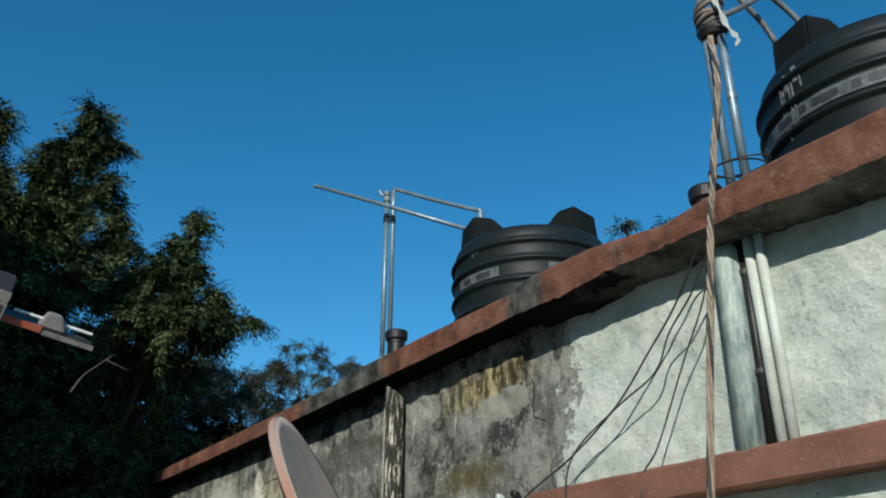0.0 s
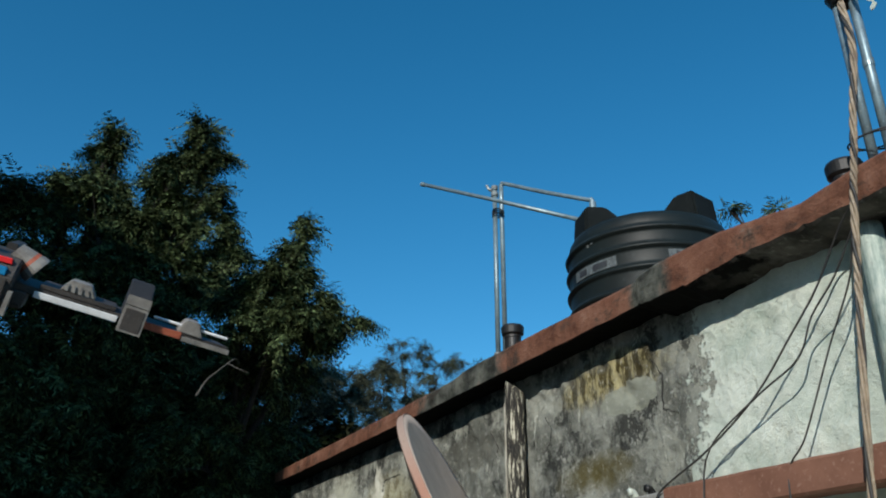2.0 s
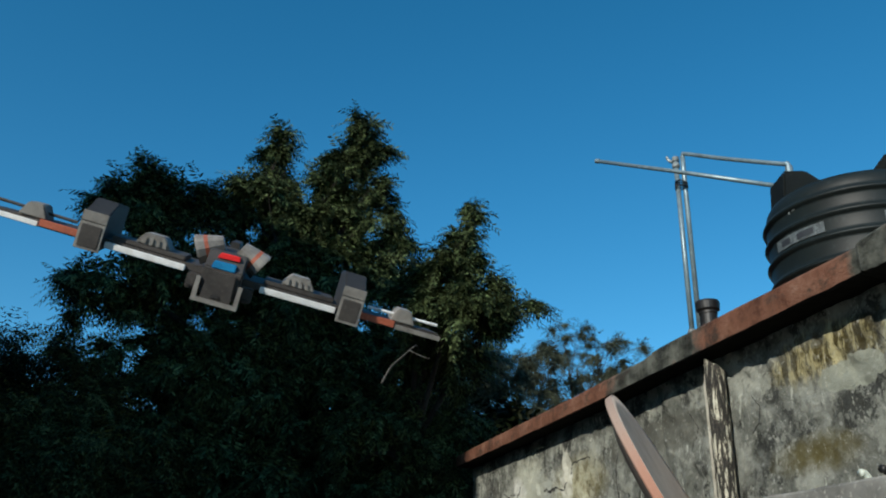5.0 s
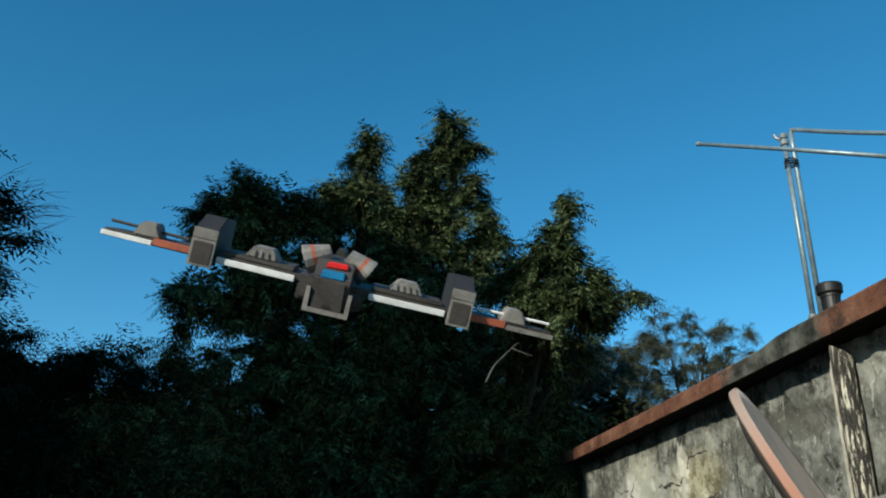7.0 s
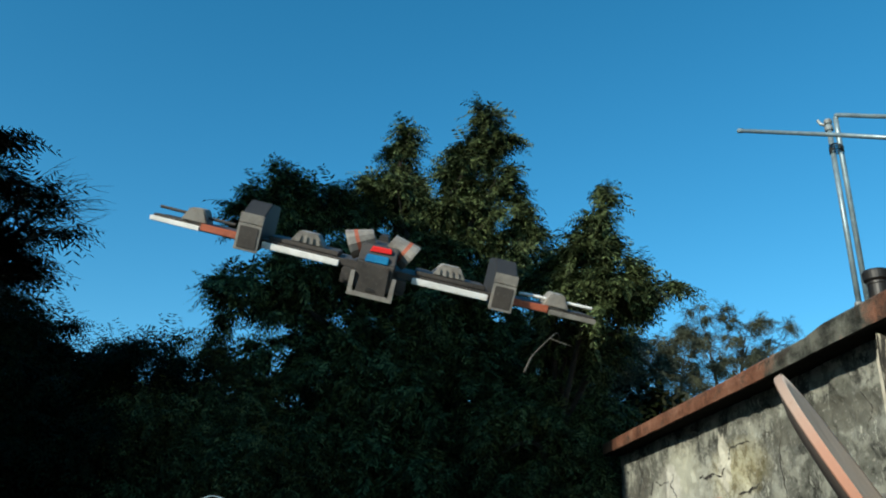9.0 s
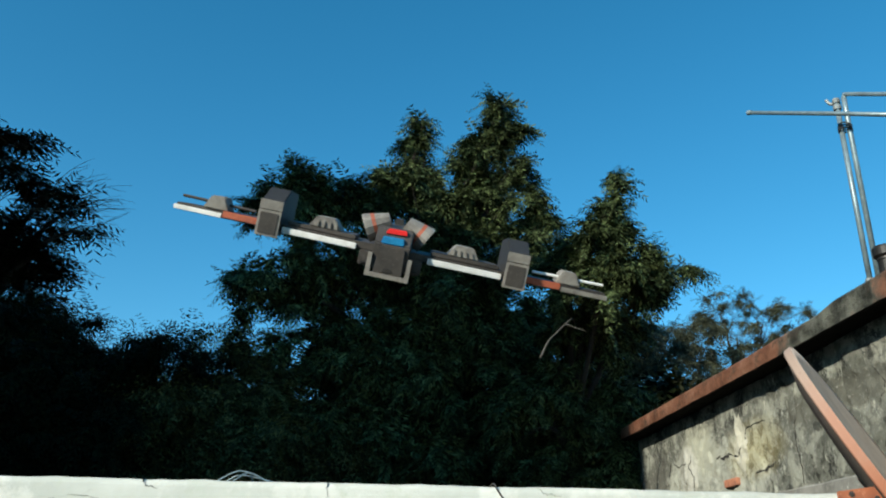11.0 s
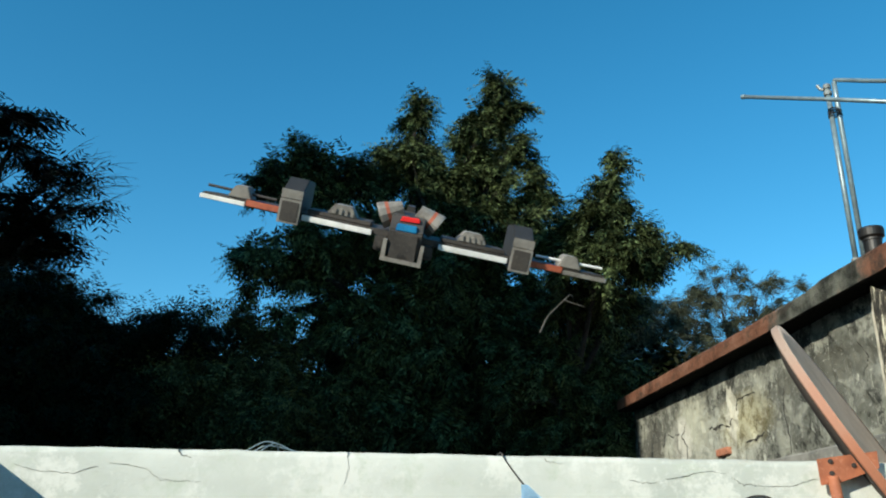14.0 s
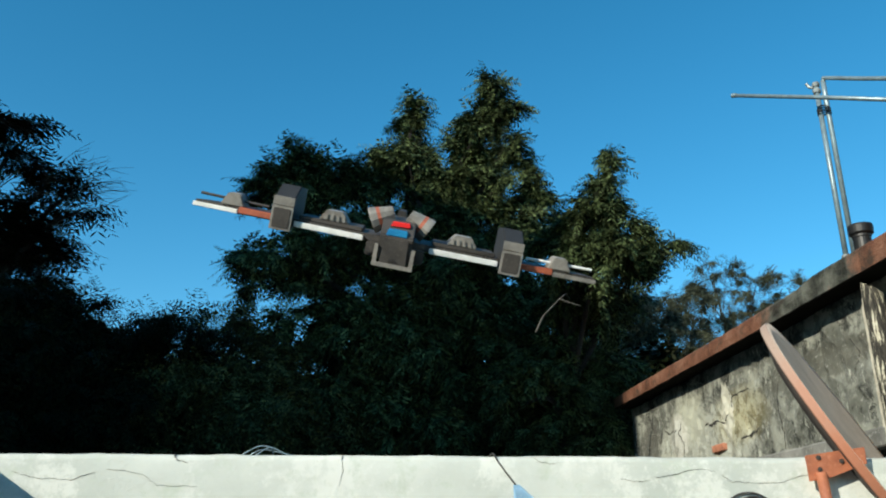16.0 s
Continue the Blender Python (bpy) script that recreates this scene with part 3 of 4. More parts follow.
water_tank((3.50, 4.83, 3.315), 0, "black ribbed plastic water tank on the flat roof",
           ((168, 207), (241, 259)), ((174, 8), (188, 12), (246, 9)), ((187, 2.5, 0.56, 0.585), (184, 1.2, 0.545, 0.60)))
water_tank((3.55, 2.07, 3.275), 0, "black plastic water tank with pale print and drip streaks",
           ((122, 262),), ((126, 9), (141, 6), (153, 10), (168, 4), (175, 13), (194, 4), (201, 12)), ((158, 0.8, 0.30, 0.60), (160, 0.5, 0.26, 0.55), (162, 1.6, 0.52, 0.62), (164, 0.6, 0.33, 0.58), (166, 0.8, 0.30, 0.56), (168, 2.4, 0.54, 0.63), (171.5, 0.8, 0.50, 0.61)))

# ---- standpipe and pipes beside the far tank ----
frame_pipe = thing("standpipe", "galvanised double standpipe tied beside the roof edge", "pipe", at=pose(2.83, 5.92, 3.28))
bm = tube(bmesh.new(), [(0.0, 0.0, 0), (0.0, 0, 1.60)], 0.020, 12)
part("pipe", bm, M_GALV, frame_pipe, smooth=True)
bm = tube(bmesh.new(), [(0.045, -0.035, 0), (0.045, -0.035, 1.50), (0.045, -0.035, 1.62)], 0.020, 12)
part("pipe", bm, M_GALV, frame_pipe, smooth=True)
for z, rr in ((1.54, 0.030), (1.60, 0.028), (0.03, 0.034), (0.10, 0.03)):
    bm = lathe(bmesh.new(), [(0.018, -0.018), (rr, -0.018), (rr + 0.003, 0), (rr, 0.018), (0.018, 0.018)], 14, (0, 0, z))
    part("coupling", bm, M_RUSTY, frame_pipe, smooth=False)
bm = bmesh.new()
tube(bm, bend([(0, 0, 1.57), (-0.03, 0.04, 1.60), (-0.05, 0.05, 1.64)], 4), 0.012, 8)
part("tap", bm, M_RUSTY, frame_pipe, "rusty tap at the pipe head")
for k in range(3):
    bm = bmesh.new()
    tube(bm, [(0.022 + 0.05 * math.cos(a), -0.017 + 0.045 * math.sin(a), 1.33 + 0.02 * k + 0.01 * math.sin(a * 2)) for a in (2 * math.pi * i / 16 for i in range(17))], 0.006, 6)
    part("tie_wire", bm, M_WIRE, frame_pipe, "dark binding wire")

over = thing("overflow_pipe", "grey pipe tied across the standpipe to the tank", "pipe", at=pose(0, 0, 0))
part("pipe", tube(bmesh.new(), [(2.43, 6.53, 5.12), (2.745, 5.80, 4.69), (3.07, 5.07, 4.25)], 0.017, 12), M_GALV, over, smooth=True)
part("pipe_mouth", tube(bmesh.new(), [(2.424, 6.542, 5.126), (2.44, 6.51, 5.11)], 0.021, 12), M_GALV, over)
feed = thing("feed_pipe", "rust-stained pipe from the standpipe down into the tank", "pipe", at=pose(0, 0, 0))
part("pipe", tube(bmesh.new(), bend([(2.875, 5.885, 4.86), (2.877, 5.875, 4.905), (2.885, 5.84, 4.90), (2.98, 5.50, 4.69), (3.13, 5.06, 4.435), (3.15, 5.01, 4.415), (3.153, 5.0, 4.37), (3.153, 5.0, 4.30)], 5), 0.017, 12), M_GALV, feed, smooth=True)
part("elbow", lathe(bmesh.new(), [(0.015, -0.03), (0.026, -0.03), (0.028, 0.0), (0.026, 0.03), (0.015, 0.03)], 14, (3.153, 5.0, 4.355)), M_GALV, feed)

# ---- vent caps on the roof edge ----
def vent_cap(at, s, label):
    v = thing("vent_pipe", label, "vent pipe", "vent pipes on the roof edge", pose(*at))
    part("pipe", lathe(bmesh.new(), [(0.062 * s, -0.12), (0.062 * s, 0.10 * s), (0.03 * s, 0.10 * s)], 24), M_BLACK, v, smooth=False)
    part("cap", lathe(bmesh.new(), [(0.055 * s, 0.07 * s), (0.066 * s, 0.085 * s), (0.066 * s, 0.10 * s), (0.084 * s, 0.115 * s), (0.088 * s, 0.165 * s), (0.082 * s, 0.18 * s), (0.02, 0.185 * s)], 28), M_BLACK, v, "flared black cap", smooth=False)


vent_cap((2.79, 5.63, 3.34), 1.0, "black plastic vent pipe with flared cap on the roof edge")
vent_cap((2.77, 2.64, 3.20), 0.95, "black plastic vent pipe beside the bound mast")

# ---- mast by the near tank ----
mast = thing("mast", "pair of galvanised pipes bound into a mast at the roof edge", "mast", at=pose(2.72, 2.425, 3.25))
for dx, dy, tx in ((0.0, 0.03, 0.0), (0.03, -0.035, 0.0)):
    part("pipe", tube(bmesh.new(), [(dx, dy, 0), (dx + tx, dy, 0.55), (dx + tx, dy, 1.35)], 0.022, 14), M_GALV, mast, smooth=True)
part("collar", lathe(bmesh.new(), [(0.02, -0.02), (0.025, -0.02), (0.026, 0.0), (0.025, 0.02), (0.02, 0.02)], 14, (0.03, -0.035, 0.52)), M_GALV, mast)
for k in range(9):
    bm = bmesh.new()
    ph = k * 1.3
    tube(bm, [(0.015 + (0.052 + 0.008 * math.sin(k * 2.1)) * math.cos(a), (0.066 + 0.008 * math.cos(k * 1.7)) * math.sin(a), 0.93 + 0.020 * k + 0.018 * math.sin(a + ph)) for a in (2 * math.pi * i / 20 for i in range(21))], 0.013, 7)
    part("binding", bm, M_ROPE if k > 1 else M_WIRE, mast, "frayed rope lashing" if k > 1 else "dark wire lashing", smooth=True)
bm = lathe(bmesh.new(), [(0.01, 0.89), (0.06, 0.89), (0.075, 0.92), (0.07, 0.95), (0.01, 0.97)], 20, (0.015, 0, 0))
part("clamp", bm, M_BLACK, mast, "black clamp under the lashing")
bm = bmesh.new()
strap = bend([(-0.05, -0.08, 1.07), (-0.06, -0.11, 0.97), (-0.055, -0.13, 0.86), (-0.05, -0.16, 0.78), (-0.05, -0.175, 0.74), (-0.05, -0.165, 0.705)], 5)
lo = [[bm.verts.new(p + Vector((0, s * (0.010 + 0.006 * math.sin(i * 0.9)), 0)) + Vector((d, 0, 0))) for s, d in ((-1, 0), (1, 0), (1, 0.004), (-1, 0.004))] for i, p in enumerate(strap)]
for a, b in zip(lo, lo[1:]):
    for k in range(4):
        bm.faces.new((a[k], a[(k + 1) % 4], b[(k + 1) % 4], b[k]))
bm.faces.new(lo[0]), bm.faces.new(lo[-1])
part("loose_strap", bm, M_PVC, mast, "torn whitish strap hanging loose")
for k, z in enumerate((0.115, 0.125)):
    bm = bmesh.new()
    tube(bm, [(0.015 + (0.10 + 0.02 * k) * math.cos(a), -0.02 + (0.13 + 0.02 * k) * math.sin(a), z + 0.025 * math.sin(a + k)) for a in (2 * math.pi * i / 24 for i in range(25))], 0.0045, 6)
    part("tie_wire", bm, M_WIRE, mast, "loop of dark wire round the foot", smooth=True)
near_pipes = thing("tank_pipes", "rusty pipes from the mast head to the near tank", "pipe", at=pose(0, 0, 0))
part("pipe", tube(bmesh.new(), bend([(2.74, 2.36, 4.24), (2.84, 2.33, 4.31), (2.95, 2.30, 4.40), (3.02, 2.27, 4.46)], 4), 0.016, 10), M_RUSTY, near_pipes, smooth=True)
part("pipe", tube(bmesh.new(), bend([(2.90, 2.40, 4.56), (3.00, 2.38, 4.46), (3.10, 2.36, 4.36), (3.16, 2.345, 4.25)], 4), 0.016, 10), M_RUSTY, near_pipes, smooth=True)
part("pipe", tube(bmesh.new(), bend([(2.96, 2.36, 4.60), (3.1, 2.3, 4.52), (3.26, 2.26, 4.40), (3.30, 2.25, 4.30)], 4), 0.016, 10), M_RUSTY, near_pipes, smooth=True)

# ---- pipes on the house wall ----
drain = thing("drain_pipe", "pale green weathered asbestos pipe on the wall", "pipe", at=pose(2.806, 2.624, 2.088, 1.2))
part("pipe", lathe(bmesh.new(), [(0.05, 0.0), (0.062, 0.0), (0.062, 0.89), (0.060, 0.93), (0.045, 0.965), (0.02, 0.98)], 28), M_ASB, drain, smooth=True)
for y in (2.486, 2.428):
    c = thing("conduit_pipe", "white plastic conduit running up the wall", "pipe", "conduits on the wall", pose(2.812, y, 2.10))
    part("pipe", tube(bmesh.new(), [(0, -0.006, 0), (0.004, -0.004, 0.5), (0.0, 0, 1.02)], 0.0235, 12), M_PVC, c, smooth=True)
# Black tube added to darken the gap between drain pipe and conduits.
black = thing("dark_gap_tube", "black tube added to darken the gap beside the conduits", "pipe", at=pose(2.822, 2.530, 2.10))
part("hose", tube(bmesh.new(), [(0, 0.004, 0), (0.004, 0.002, 0.5), (0.0, 0, 1.0)], 0.021, 12), M_BLACK, black, smooth=True)
for z in (0.33, 0.80):
    part("clip", lathe(bmesh.new(), [(0.018, -0.012), (0.026, -0.012), (0.027, 0.0), (0.026, 0.012), (0.018, 0.012)], 14, (0.002, 0.003, z)), M_WIRE, black, "dark pipe clip")
stub = thing("broken_downpipe", "broken mouldy clay downpipe with cream paint flakes", "pipe", at=pose(2.778, 5.61, -0.012))
bm = bmesh.new()
n = 24
rings = []
for z in [0, 0.5, 1.0, 1.5, *span(1.8, 2.95, 0.05), 3.0, 3.05]:
    ring = []
    for k in range(n):
        a = 2 * math.pi * k / n
        rr = 0.069 + 0.006 * fbm(math.cos(a) * 2, math.sin(a) * 2, z * 5)
        zz = z + (0.045 * math.cos(a - 2.4) + 0.02 * fbm(a * 2, 0, 3) if z > 2.97 else 0)
        ring.append(bm.verts.new((rr * math.cos(a), rr * math.sin(a), zz)))
    rings.append(ring)
for a, b in zip(rings, rings[1:]):
    for k in range(n):
        bm.faces.new((a[k], a[(k + 1) % n], b[(k + 1) % n], b[k]))
bm.faces.new(rings[0]), bm.faces.new(rings[-1])
part("pipe", bm, M_STUB, stub, smooth=True)
for k, (dy, w, top) in enumerate(((0.095, 0.017, 3.00), (0.125, 0.014, 2.95), (0.072, 0.010, 3.03))):
    part("strip", prism(bmesh.new(), [(dy - w, 0.0), (dy + w, 0.0), (dy + w * 0.9, top), (dy - w * 0.6, top + 0.02)], -0.02 + 0.008 * k, 0.012 + 0.008 * k, 0, 0.003), M_CREAM, stub, "split cream-painted strip")
for y in (4.40, 4.25):
    k = thing("pipe_stub", "short white capped pipe end on the ledge", "pipe", "pipe ends on the ledge", pose(2.81, y, 2.08))
    part("pipe", tube(bmesh.new(), bend([(0.03, 0, 0.0), (0.0, 0, 0.045), (-0.03, 0, 0.05)], 4), 0.022, 12), M_PVC if y > 4.3 else M_BLACK, k, smooth=True)
bm = bmesh.new()
box(bm, 2.84, 8.52, 2.262, 2.92, 8.80, 2.335, 0.012)
brick_ob = tagged(part("brick", bm, M_BRICK), "broken red brick showing through fallen plaster", "brick")

# ---- cables ----
bundle = thing("cable_bundle", "bundle of twisted brown cables hanging from the mast", "cable", at=pose(0, 0, 0))
axis_pts = bend([(2.70, 2.42, 4.13), (2.63, 2.37, 3.80), (2.605, 2.42, 3.50), (2.60, 2.47, 3.25), (2.60, 2.51, 3.085), (2.60, 2.56, 2.80), (2.60, 2.605, 2.55), (2.60, 2.71, 1.9), (2.62, 2.8, 1.2), (2.7, 2.85, 0.01)], 14)
for s in range(4):
    pts = []
    for i, p in enumerate(axis_pts):
        a = i * 0.42 + s * math.pi / 2
        pts.append(p + Vector((0.009 * math.cos(a), 0.011 * math.sin(a), 0)))
    part("strand", tube(bmesh.new(), pts, 0.0075, 6), M_CABLE if s else M_WIRE, bundle, smooth=True)


def wire(name, pts, r, label, material=M_WIRE, group="loose wires on the house wall"):
    w = tube(bmesh.new(), bend(pts, 8), r, 6)
    return tagged(part(name, w, material, smooth=True), label, "cable", group)


wire("hanging_wire", [(2.600, 2.500, 3.085), (2.660, 2.647, 3.027), (2.721, 2.870, 2.830), (2.721, 3.058, 2.656), (2.721, 3.318, 2.432), (2.721, 3.673, 2.238), (2.742, 4.089, 2.089), (2.770, 4.150, 1.990)], 0.0055, "thin black wire sagging from the cable bundle")
wire("hanging_wire", [(2.595, 2.520, 2.992), (2.655, 2.714, 2.822), (2.716, 2.922, 2.704), (2.716, 3.037, 2.536), (2.716, 3.297, 2.428), (2.716, 3.631, 2.260), (2.721, 3.739, 2.045), (2.620, 3.630, 1.600), (2.750, 3.630, 0.010)], 0.005, "thin black wire looping down the wall")
wire("hanging_wire", [(2.600, 2.550, 2.950), (2.660, 2.656, 2.775), (2.721, 2.862, 2.546), (2.721, 3.072, 2.191), (2.742, 3.220, 2.032), (2.660, 3.130, 1.600), (2.750, 3.130, 0.010)], 0.0045, "thin grey wire hanging by the ledge")

# ---- satellite dish on the parapet ----
R, centre, face = 0.72, Vector((1.913, 4.728, 1.913)), Vector((0.677, -0.571, 0.464)).normalized()
across = face.cross(Vector((0, 0, 1))).normalized()
third = face.cross(across)
turn = Matrix((across, third, face)).transposed().to_4x4()
dish = thing("satellite_dish", "rusty satellite dish seen edge-on above the parapet", "satellite dish", at=Matrix.Translation(centre) @ turn)


def bowl(bm, rad, deep, thick, n=72, rings=12):
    top = [[bm.verts.new((rad * i / rings * math.cos(a), rad * i / rings * math.sin(a), -deep * (1 - (i / rings) ** 2))) for a in (2 * math.pi * k / n for k in range(n))] for i in range(1, rings + 1)]
    low = [[bm.verts.new(v.co - Vector((0, 0, thick))) for v in r] for r in top]
    for set_ in (top, low):
        for a, b in zip(set_, set_[1:]):
            for k in range(n):
                bm.faces.new((a[k], a[(k + 1) % n], b[(k + 1) % n], b[k]))
        bm.faces.new(set_[0])
    for k in range(n):
        bm.faces.new((top[-1][k], top[-1][(k + 1) % n], low[-1][(k + 1) % n], low[-1][k]))
    return bm


part("reflector", bowl(bmesh.new(), R - 0.009, 0.030, 0.008), M_DISH, dish, "dusty grey dish face", smooth=True)
part("back_shell", lathe(bmesh.new(), [(0.02, -0.13), (0.2, -0.127), (0.35, -0.113), (R * 0.76, -0.092), (R * 0.95, -0.050), (R * 0.95, -0.042), (0.02, -0.07)], 64), M_BACK, dish, "dark back of the dish, its shade put into the colour", smooth=True)
part("rim", lathe(bmesh.new(), [(R - 0.022, -0.042), (R - 0.010, -0.046), (R - 0.003, -0.040), (R, -0.004), (R - 0.002, 0.0), (R - 0.007, -0.003), (R - 0.014, -0.02), (R - 0.022, -0.042)], 96), M_RIM, dish, "rust-red rolled rim", smooth=False)
mount = thing("dish_mount", "red-primed steel bracket bolted to the parapet", "bracket", at=pose(1.36, 4.245, 1.60))
part("plate", prism(bmesh.new(), [(-0.005, 0.11), (0.30, 0.155), (0.30, 0.075), (0.10, 0.005), (0.0, -0.01)], -0.018, -0.004, 1, 0.002), M_RED_METAL, mount)
for x, z in ((0.055, 0.10), (0.055, 0.045), (0.17, 0.085)):
    part("bolt", lathe(bmesh.new(), [(0.002, 0), (0.012, 0), (0.012, 0.008), (0.004, 0.010)], 10), M_BACK, mount).matrix_basis = pose(x, -0.016, z, 90)
part("arm", tube(bmesh.new(), bend([(0.05, -0.03, 0.03), (0.055, -0.035, -0.05), (0.05, -0.045, -0.12), (0.01, -0.06, -0.20), (-0.02, -0.05, -0.32), (-0.02, -0.02, -0.5), (-0.02, 0.06, -0.6)], 6), 0.026, 14), M_RED_METAL, mount, smooth=True)
part("stay", tube(bmesh.new(), bend([(0.465, 0.19, 0.02), (0.465, 0.33, 0.07), (0.465, 0.48, 0.18), (0.465, 0.56, 0.25)], 5), 0.018, 10), M_RED_METAL, mount, smooth=True)

# ---- small things on the parapet ----
coil = thing("wire_coil", "loose coil of black wire hung on the parapet", "cable", at=pose(1.07, YP - 0.012, 1.44))
for k, (rx, rz, dz) in enumerate(((0.125, 0.10, 0.0), (0.10, 0.085, -0.01), (0.115, 0.12, -0.04))):
    part("loop", tube(bmesh.new(), [(rx * math.cos(a) + 0.006 * k, -0.006 * k, dz + rz * math.sin(a)) for a in (2 * math.pi * i / 40 for i in range(41))], 0.0045, 6), M_WIRE, coil, smooth=True)
wire("parapet_wire", [(-0.155, YP + 0.10, 1.705), (-0.15, YP + 0.01, 1.706), (-0.13, YP - 0.006, 1.67), (-0.09, YP - 0.008, 1.615), (-0.05, YP - 0.008, 1.565)], 0.004, "grey wire hooked over the parapet top", M_WIRE, "wires on the parapet")
bm = bmesh.new()
rows = []
for i in range(9):
    v = i / 8
    rows.append([bm.verts.new((-0.062 + (0.02 + 0.34 * v ** 1.15) * u * 1.5, YP - 0.014 - 0.010 * math.sin(u * 9 + v * 3) * v, 1.565 - 0.30 * v - 0.07 * v * u + 0.03 * v * u * u)) for u in (k / 8 for k in range(9))])
for a, b in zip(rows, rows[1:]):
    for k in range(8):
        bm.faces.new((a[k], a[k + 1], b[k + 1], b[k]))
bmesh.ops.solidify(bm, geom=bm.faces[:], thickness=0.003)
tagged(part("plastic_sheet", bm, M_BLUE, smooth=True), "faded light-blue plastic sheet hanging on the parapet", "sheet")
rack = thing("wire_rack", "small bent wire rack lying on the parapet top", "wire rack", at=pose(-1.23, YP + 0.10, 1.695))
for pts in ([(-0.10, 0, 0.0), (-0.04, 0, 0.035), (0.0, 0, 0.045), (0.06, 0, 0.03), (0.12, 0, 0.0)], [(-0.07, 0.03, 0.0), (0.0, 0.02, 0.03), (0.14, 0.01, 0.003)], [(-0.03, -0.02, 0.0), (0.03, 0, 0.038), (0.05, 0.03, 0.0)]):
    part("wire", tube(bmesh.new(), bend(pts, 5), 0.003, 6), M_GALV, rack, smooth=True)


def crack(points, width, plane, name_parent, seed):
    """A ragged crack: a thin dark strip on a wall face, shadow and dirt put into its colour."""
    rnd = random.Random(seed)
    pts = []
    for a, b in zip(points, points[1:]):
        for k in range(6):
            t = k / 6
            pts.append((a[0] + (b[0] - a[0]) * t + rnd.uniform(-1, 1) * max(0.004, width * 0.2), a[1] + (b[1] - a[1]) * t + rnd.uniform(-1, 1) * max(0.004, width * 0.25)))
    pts.append(points[-1])
    bm = bmesh.new()
    rows = []
    for i, (u, v) in enumerate(pts):
        w = width * 0.38 * (0.2 + rnd.random()) * math.sin(math.pi * (i + 0.5) / len(pts)) ** 0.5 
        j = min(i + 1, len(pts) - 1)
        du, dv = pts[j][0] - pts[j - 1][0], pts[j][1] - pts[j - 1][1]
        ln = math.hypot(du, dv) or 1
        nu, nv = -dv / ln * w / 2, du / ln * w / 2
        at = (lambda a, b, d: (XW + wall_wobble(a, b) - 0.004 + d, a, b)) if plane == "x" else (lambda a, b, d: (a, YP + 0.008 * fbm(a * 2, b * 2, 6.0) - 0.0022 + d, b))
        rows.append([bm.verts.new(at(u + s * nu, v + s * nv, d)) for s, d in ((1, 0.0), (-1, 0.0), (-1, 0.05), (1, 0.05))])
    for a, b in zip(rows, rows[1:]):
        for k in range(4):
            bm.faces.new((a[k], a[(k + 1) % 4], b[(k + 1) % 4], b[k]))
    bm.faces.new(rows[0]), bm.faces.new(rows[-1])
    return part("crack", bm, M_CRACK, name_parent, "dark ragged crack")


para = bpy.data.objects["wall_parapet"]
for i, (pts, w) in enumerate((([(0.62, 1.605), (0.72, 1.62), (0.82, 1.645), (0.92, 1.64)], 0.006), ([(0.95, 1.62), (1.0, 1.59), (1.12, 1.585), (1.25, 1.59), (1.33, 1.615), (1.40, 1.63)], 0.005),
                                ([(0.45, 1.60), (0.52, 1.585), (0.58, 1.59)], 0.006), ([(-2.3, 1.60), (-2.2, 1.575), (-2.05, 1.57), (-1.95, 1.6)], 0.005),
                                ([(-1.9, 1.62), (-1.75, 1.60), (-1.68, 1.55), (-1.5, 1.545)], 0.004), ([(-1.62, 1.69), (-1.6, 1.66), (-1.55, 1.65)], 0.008), ([(-0.86, 1.69), (-0.85, 1.62), (-0.87, 1.55)], 0.003), ([(0.05, 1.69), (0.07, 1.67), (0.14, 1.665)], 0.005))):
    crack(pts, w, "y", para, i)
for i, (pts, w) in enumerate((([(7.307, 2.68), (7.355, 2.515), (7.326, 2.32), (7.307, 2.125)], 0.016), ([(7.842, 2.748), (8.085, 2.758), (8.28, 2.748), (8.338, 2.661)], 0.022), ([(9.01, 2.602), (8.766, 2.563), (8.669, 2.583)], 0.05),
                                ([(8.718, 2.583), (8.523, 2.524), (8.377, 2.592)], 0.02), ([(9.642, 2.7), (9.739, 2.583), (9.593, 2.466), (9.642, 2.32)], 0.022), ([(10.323, 2.7), (10.42, 2.563)], 0.03), ([(10.226, 2.68), (10.031, 2.622), (9.788, 2.641)], 0.022),
                                ([(8.134, 2.33), (7.891, 2.339), (7.745, 2.369)], 0.04), ([(5.361, 2.777), (5.283, 2.68), (5.322, 2.583), (5.409, 2.524)], 0.008), ([(6.139, 2.816), (6.042, 2.68), (6.12, 2.563)], 0.008), ([(4.213, 2.904), (4.115, 2.738), (4.135, 2.563), (4.018, 2.524)], 0.012))):
    crack(pts, w * 2.1, "x", wall, 40 + i)


